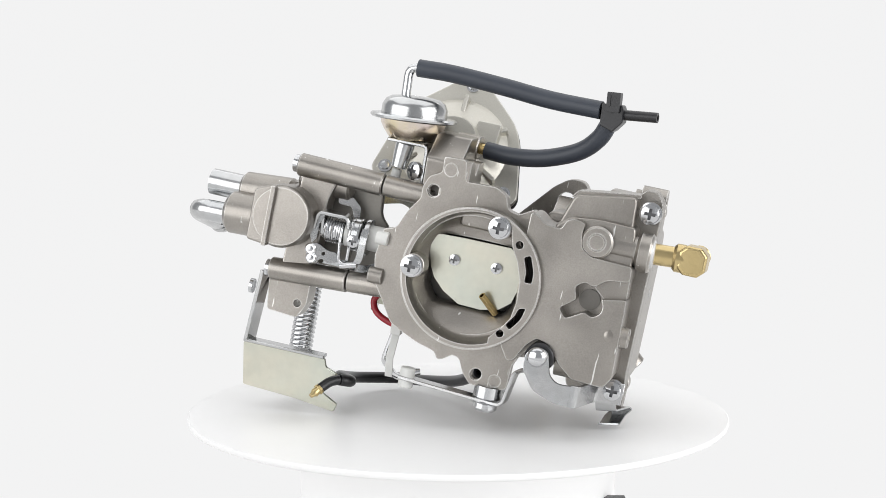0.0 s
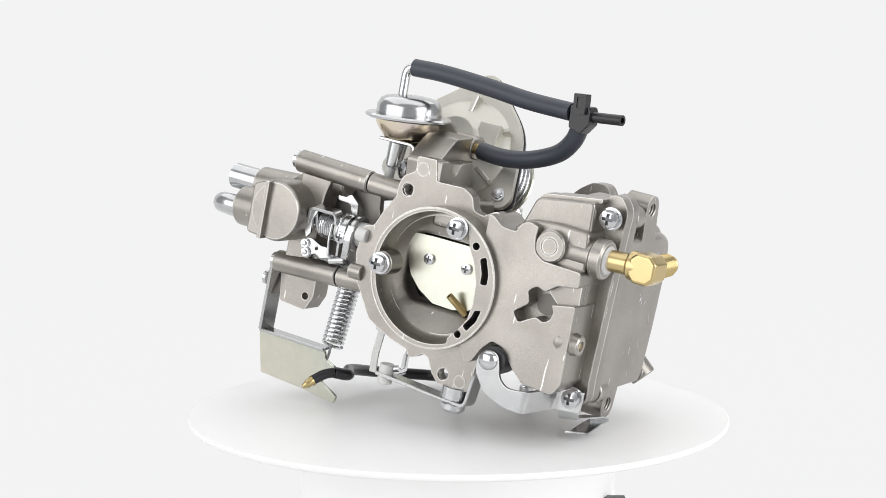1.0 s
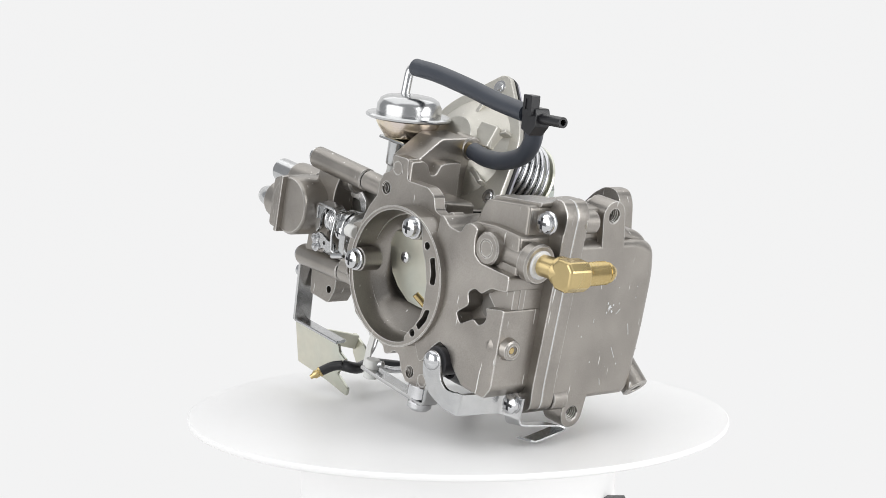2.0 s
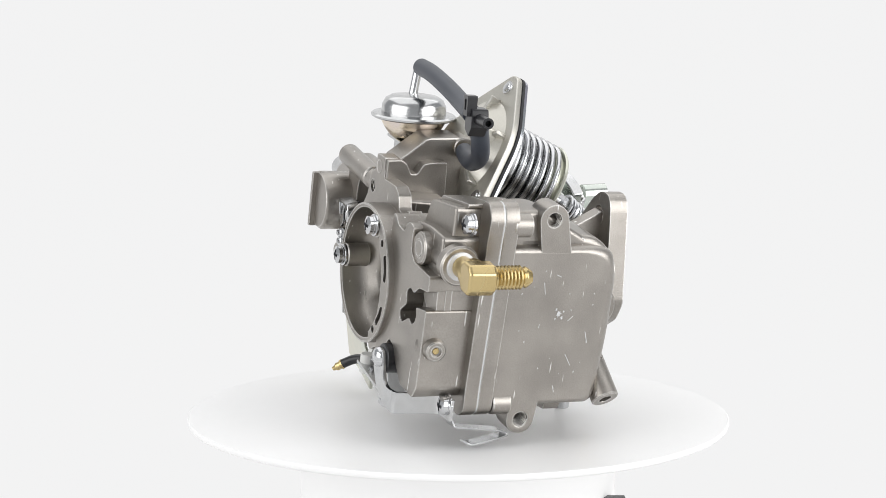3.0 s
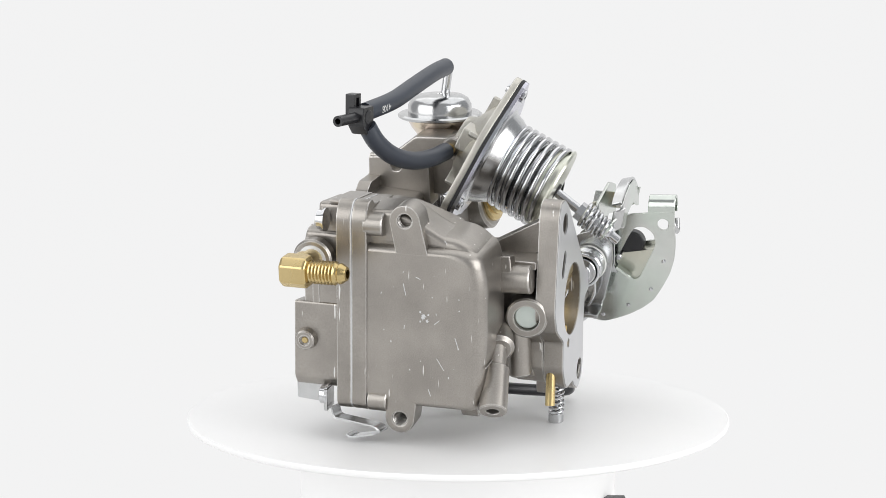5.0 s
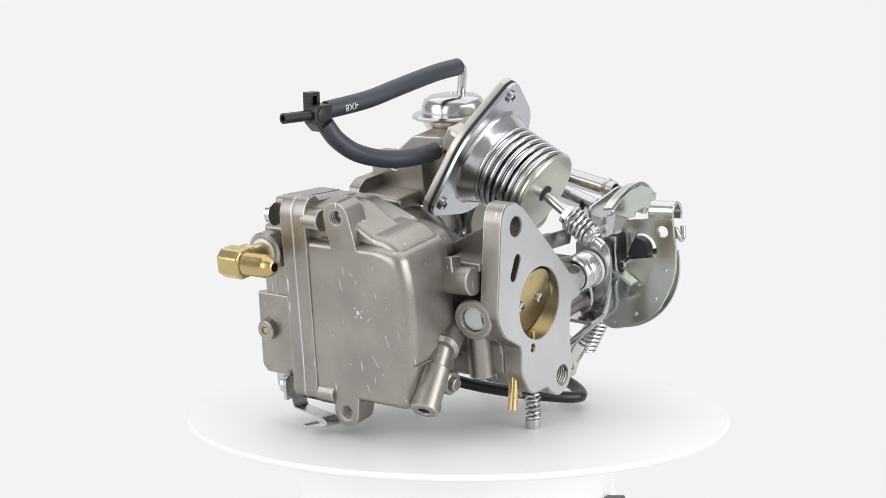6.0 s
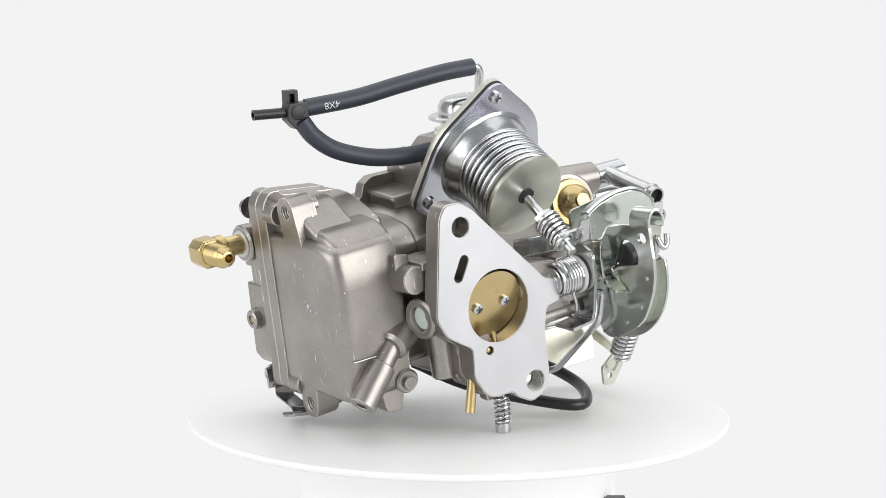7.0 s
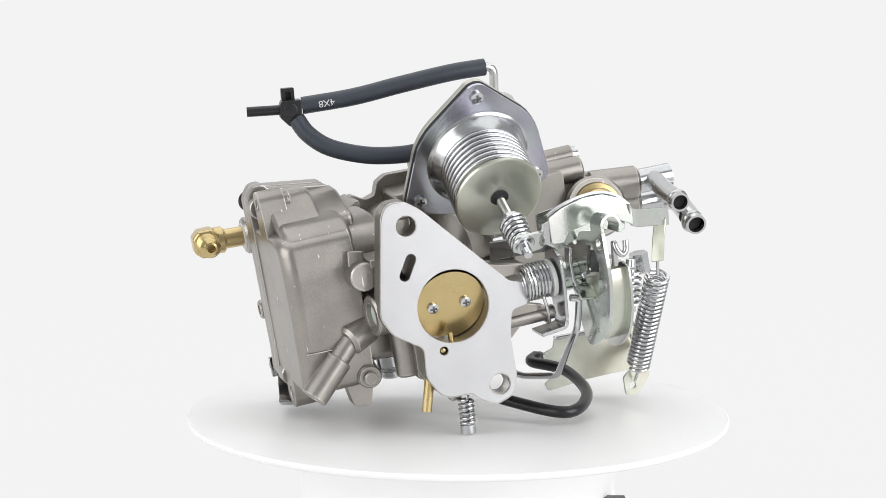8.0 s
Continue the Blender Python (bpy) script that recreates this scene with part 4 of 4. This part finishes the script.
def throttle_side():
    sh = part("throttle_shaft", rod((-25.8, 110, -5), (-58, 110, -5), 4.2), STEEL, carb)
    part("shaft_boss", rod((-10, 105, -5), (-26.4, 105.4, -5), 7.2), CAST, sh)
    part("return_spring", coil((-26.6, 110, -4), (-38, 110, -4), 7.6, 0.75, 7.5), STEEL, sh)
    part("spring_sleeve", rod((-26, 110, -4.4), (-40, 110, -4.4), 6.4), ZINC, sh)
    part("spacer", rod((-38.6, 110, -4.4), (-40.6, 110, -4.4), 8.6), NYLON, sh)
    part("sleeve", rod((-43, 110, -5), (-52.4, 110, -5), 6.4), CAMZ, sh)
    part("cam_bush", rod((-54, 127.6, 2), (-59, 127.6, 2), 5.8), BLACK, sh, "black nylon cam bush")
    sect = [(106.7, -28.7), (109, -34), (112, -36.8), (116, -36.9), (122, -34.8), (127.2, -32.2), (133, -29.2), (138.6, -24.6), (142.6, -18), (146, -11), (147.9, -4), (148.4, 4), (147.6, 12), (147.4, 19.4),
            (135.4, 18), (126, 16.6), (120.2, 15.1), (115.9, 9.3), (112.6, 8.1), (109.3, 11), (103, 6), (101, -5), (103, -15), (107.5, -18)]
    window = rounded([(120.4, -6.6), (126, 5.5), (129, 10.6), (133.6, 11.2), (137.8, 8.4), (139.2, 3.6), (138, 0), (131.8, -13.8), (129, -15)], 1.8, 4)
    cam_plate = part("throttle_cam", slab("u", rounded(sect, 1.6, 3), -53.8, -52.2, [window[::-1], circle((142.3, 12.9), 2.7, 20)], 0.3), CAMZ, sh, "pale zinc-plated throttle cam")
    part("cam_tab", strip(bent([(-53, 141.3, 17.6), (-53.1, 141.3, 22.4), (-56, 141.3, 25.4), (-59.6, 141.3, 24.6), (-61.6, 141.3, 20.4), (-60.4, 141.3, 17)], 2.6), (0, 1, 0.06), 12.4, 1.5, 0.2), CAMZ, cam_plate, "rolled cable tab")
    part("stop_tab", strip(bent([(-53, 124.6, -10.6), (-50, 124.8, -10.4), (-46, 125, -10)], 1), (0, 0.84, -0.54), 8, 1.4, 0.2), CAMZ, cam_plate)
    part("cable_pulley", slab("u", [(109 + 35.4 * math.cos(radians(a)), -5 + 35.4 * math.sin(radians(a))) for a in range(-92, 15, 6)] + [(138, 2.6), (122, -2), (104, -4)], -64.0, -62.6, bev=0.4), CAMZ, sh)
    part("pulley_groove", slab("u", [(109 + 31.4 * math.cos(radians(a)), -5 + 31.4 * math.sin(radians(a))) for a in range(-92, 13, 6)] + [(122, -3), (104, -5)], -62.8, -53.6), YZINC, sh)
    for q in ((143.1, -5.0), (137.4, -19.2), (126.8, -27.9), (114.9, -33.5)):
        part("rivet", lathe((-52.4, *q), (-50, *q), [(1.1, 0), (1.0, 0.5), (0, 0.9)], 12), STEEL, cam_plate)
    part("cable_hook", tube(bent([(-57.6, 144, 3), (-57.8, 145.4, 14), (-58, 147, 10), (-60, 147.6, 7.4), (-62, 147.4, 9), (-62.6, 147, 13.4)], 2), 1.3, 12), ZINC, sh)
    part("inner_lever", strip(bent([(-47.5, 118, 9.6), (-46.6, 118, 4), (-46.8, 118, -6), (-51, 119, -11.4)], 2), (0, 1, 0), 6, 1.4, 0.3), ZINC, sh)
    st = part("stop_lever", slab("u", rounded([(103, 8), (112, 11), (121, 6), (121, -6), (117, -24), (104, -25), (103, -10)], 3), -43, -41.4, bev=0.3), ZINC, sh)
    part("stop_foot", strip(bent([(-42.4, 110, -20), (-42, 110, -26), (-30, 110, -27)], 2), (0, 1, 0), 13, 1.6, 0.2), ZINC, st)
    part("spring_leg", tube(bent([(-34, 114, -10), (-35, 114.5, -17), (-36, 111, -24), (-36, 106, -23.6)], 3), 0.75, 10), STEEL, st)
    part("pick_up_pin", rod((-57, 122, -3), (-50, 122, -4), 1.6), STEEL, st)
    arch = [(-37.4, 25.4), (-44, 28.4), (-54, 30.6), (-63, 30.4), (-70, 27.4), (-75.5, 22)]
    ab = part("arch_bracket", slab("v", rounded(arch + [(-75.5, 14), (-67, 19), (-58, 19.6), (-46, 17.6), (-43, 13.4), (-37.4, 14)], 1.0, 2), 125.0, 126.5, bev=0.3), CAMZ, carb, "arched zinc-plated linkage bracket")
    part("rolled_edge", strip(smooth_path([(u, 123.4, w + 0.2) for u, w in arch]), (0, 1, 0.25), 5, 1.4, 0.3), ZINC, ab)
    part("bracket_step", strip(bent([(-37.6, 126, 19.6), (-35.4, 124.4, 18.6), (-34.6, 121.6, 18)], 1.2), (0, 0.2, 1), 10, 1.5, 0.2), ZINC, ab)
    part("rod_tab", slab_in(axes((-29, 121.6, 15.4), (1, 0, 0), (0, 0.58, 0.81)), rounded([(-7, 5), (7, 5.4), (7.6, -3), (2, -6.4), (-7, -5)], 2), 1.5, bev=0.3), CAMZ, ab)
    part("back_plate", slab("v", rounded([(-36, 26), (-62, 29), (-76, 24), (-76, 10), (-60, 14), (-44, 8), (-36, 14)], 2), 114, 115.4, bev=0.3), CAMZ, ab)
    part("cross_strip", strip([(-20, 93, 9.6), (-46, 98, 8.6)], (0, 0.3, 1), 9, 1.5, 0.3), ZINC, ab)
    part("side_strip", strip(bent([(-74, 126.4, 20), (-78, 120, 15.5), (-103, 99.4, 8)], 4), (0, 0.2, 1), 8.4, 1.6, 0.3), CAMZ, ab)
    part("hanger", strip(bent([(-98.6, 101.5, 8), (-96.4, 101, -1), (-94.8, 100.4, -11)], 2), (0.8, -0.6, 0), 5.5, 1.5, 0.3), YZINC, ab)
    part("adjuster_nut", lathe((-84.4, 104.5, -4), (-84.8, 104, -14), [(0, 0), (4.2, 0), (4.2, 9), (0, 9)], 6), STEEL, ab)
    part("adjuster_spring", coil((-77, 112, -8), (-73.4, 114, -25), 4.2, 0.75, 6.5), STEEL, ab)
    part("adjuster_screw", rod((-77.6, 111.8, -4), (-73, 114.2, -27), 2.2), STEEL, ab)
    part("link_wire", tube(bent([(-46, 114.6, -14), (-50, 114.6, -15), (-47.5, 113.5, -28), (-46.5, 79, -58), (-36, 60, -60), (-28, 36, -56), (-23, 18, -50), (-17, 20, -48)], 4), 1.55, 14), STEEL, carb, "bent steel link wire")
    part("overflow_hose", tube(smooth_path([(-54.3, 28.0, -61.8), (-50.3, 34.0, -62.4), (-60, 52, -65), (-59, 80, -69.5), (-42, 101, -69), (-24, 86, -64), (-6, 62, -56), (6, 40, -46)]), 2.7, 16, 1.5), BLACK, carb, "thin black overflow hose")
    tip = part("jet_tip", tube(bent([(-54.3, 28.0, -61.8), (-57.6, 25, -63), (-61, 20.4, -66.8)], 3), 2.3, 14), BLACK, carb, "black jet hose end with a brass tip")
    part("tip_bead", lathe((-60.6, 20.9, -66.4), (-63.4, 16.6, -70.3), [(0, 0), (2.4, 0), (2.5, 1.0), (1.9, 1.4), (2.0, 3.4), (1.3, 4.4), (1.0, 5.8), (0, 5.8)], 16), BRASS, tip, "brass tip")
    part("red_lead", tube(smooth_path([(-34, 30, -14), (-42, 32, -18), (-46.5, 33, -23), (-44, 32, -28.5), (-36, 30, -31.5), (-26, 30, -32)]), 1.5, 12), RED, carb, "dark red wire loop")
    part("cable_tie", strip([(-32, 26, -32), (-32.5, 24, -46), (-31, 22, -54)], (1, 0.1, 0), 3.4, 1.0, 0.2), NYLON, carb, "white nylon cable tie")
    part("tie_head", slab("v", rounded([(-34.6, -30), (-29.6, -30), (-29.8, -35), (-34.4, -35)], 0.6), 23, 28, bev=0.4), NYLON, carb)
    # front lower levers
    lv = part("pump_lever", strip(bent([(-25, 18, -51.6), (14, 16, -53), (23, 15, -53), (26, 13, -37), (31, 6, -34)], 3), (0.1, 1, 0), 8, 1.6, 0.3), ZINC, carb, "stepped zinc-plated pump lever")
    part("pivot_bush", rod((15.2, 16.2, -46), (15.2, 16.2, -51.8), 6.2), STEEL, lv)
    part("pivot_bolt", rod((15.2, 16.2, -53), (15.2, 16.2, -57.5), 5.4, bev=1.2), STEEL, lv)
    part("link_bush", rod((-22, 18, -47), (-22, 18, -56), 3.4), NYLON, lv, "white nylon link bush")
    sp = part("stay_plate", slab("v", rounded([(30.2, -33), (30, -26), (34.5, -21.8), (39.6, -23), (41, -28), (42, -33), (46, -36), (54, -35.4), (54, -44.6), (46.4, -44.7), (36, -41)], 2.2), 0.4, 2, bev=0.3), ZINC, carb, "zinc-plated retaining plate")
    part("stay_strip", strip(bent([(52, 1.2, -40), (55, 1.2, -40), (61, 19.6, -38.4), (73, 20.4, -37.4)], 2.5), (0.02, 0, 1), 9.6, 1.6, 0.2), ZINC, sp)
    part("rivet", lathe((35.3, 0.6, -26.6), (35.3, -2, -26.6), [(4.4, 0), (4.2, 1), (3, 2.2), (0, 2.6)], 24), STEEL, sp)
    part("diaphragm_stem", rod((36, 2, -27), (36, 14, -27), 6.4), BLACK, sp)
    part("foot_clip", strip(bent([(66, 22, -42), (67, 23.4, -46.4), (71, 43, -47), (72.4, 46.4, -48.4), (70, 43, -51), (69, 32, -54), (68.6, 29.4, -53.2)], 1.6), (0.95, -0.05, 0.2), 9, 0.7), ZINC, carb, "thin spring-steel foot clip")


throttle_side()


def motions():
    walk(carb, [(t, pose(0, 0, 0, 0, 0, a) @ LEAN) for t, a in TURN])
    walk(table_disc, [(t, pose(0, 0, 0, 0, 0, a)) for t, a in TURN])


motions()
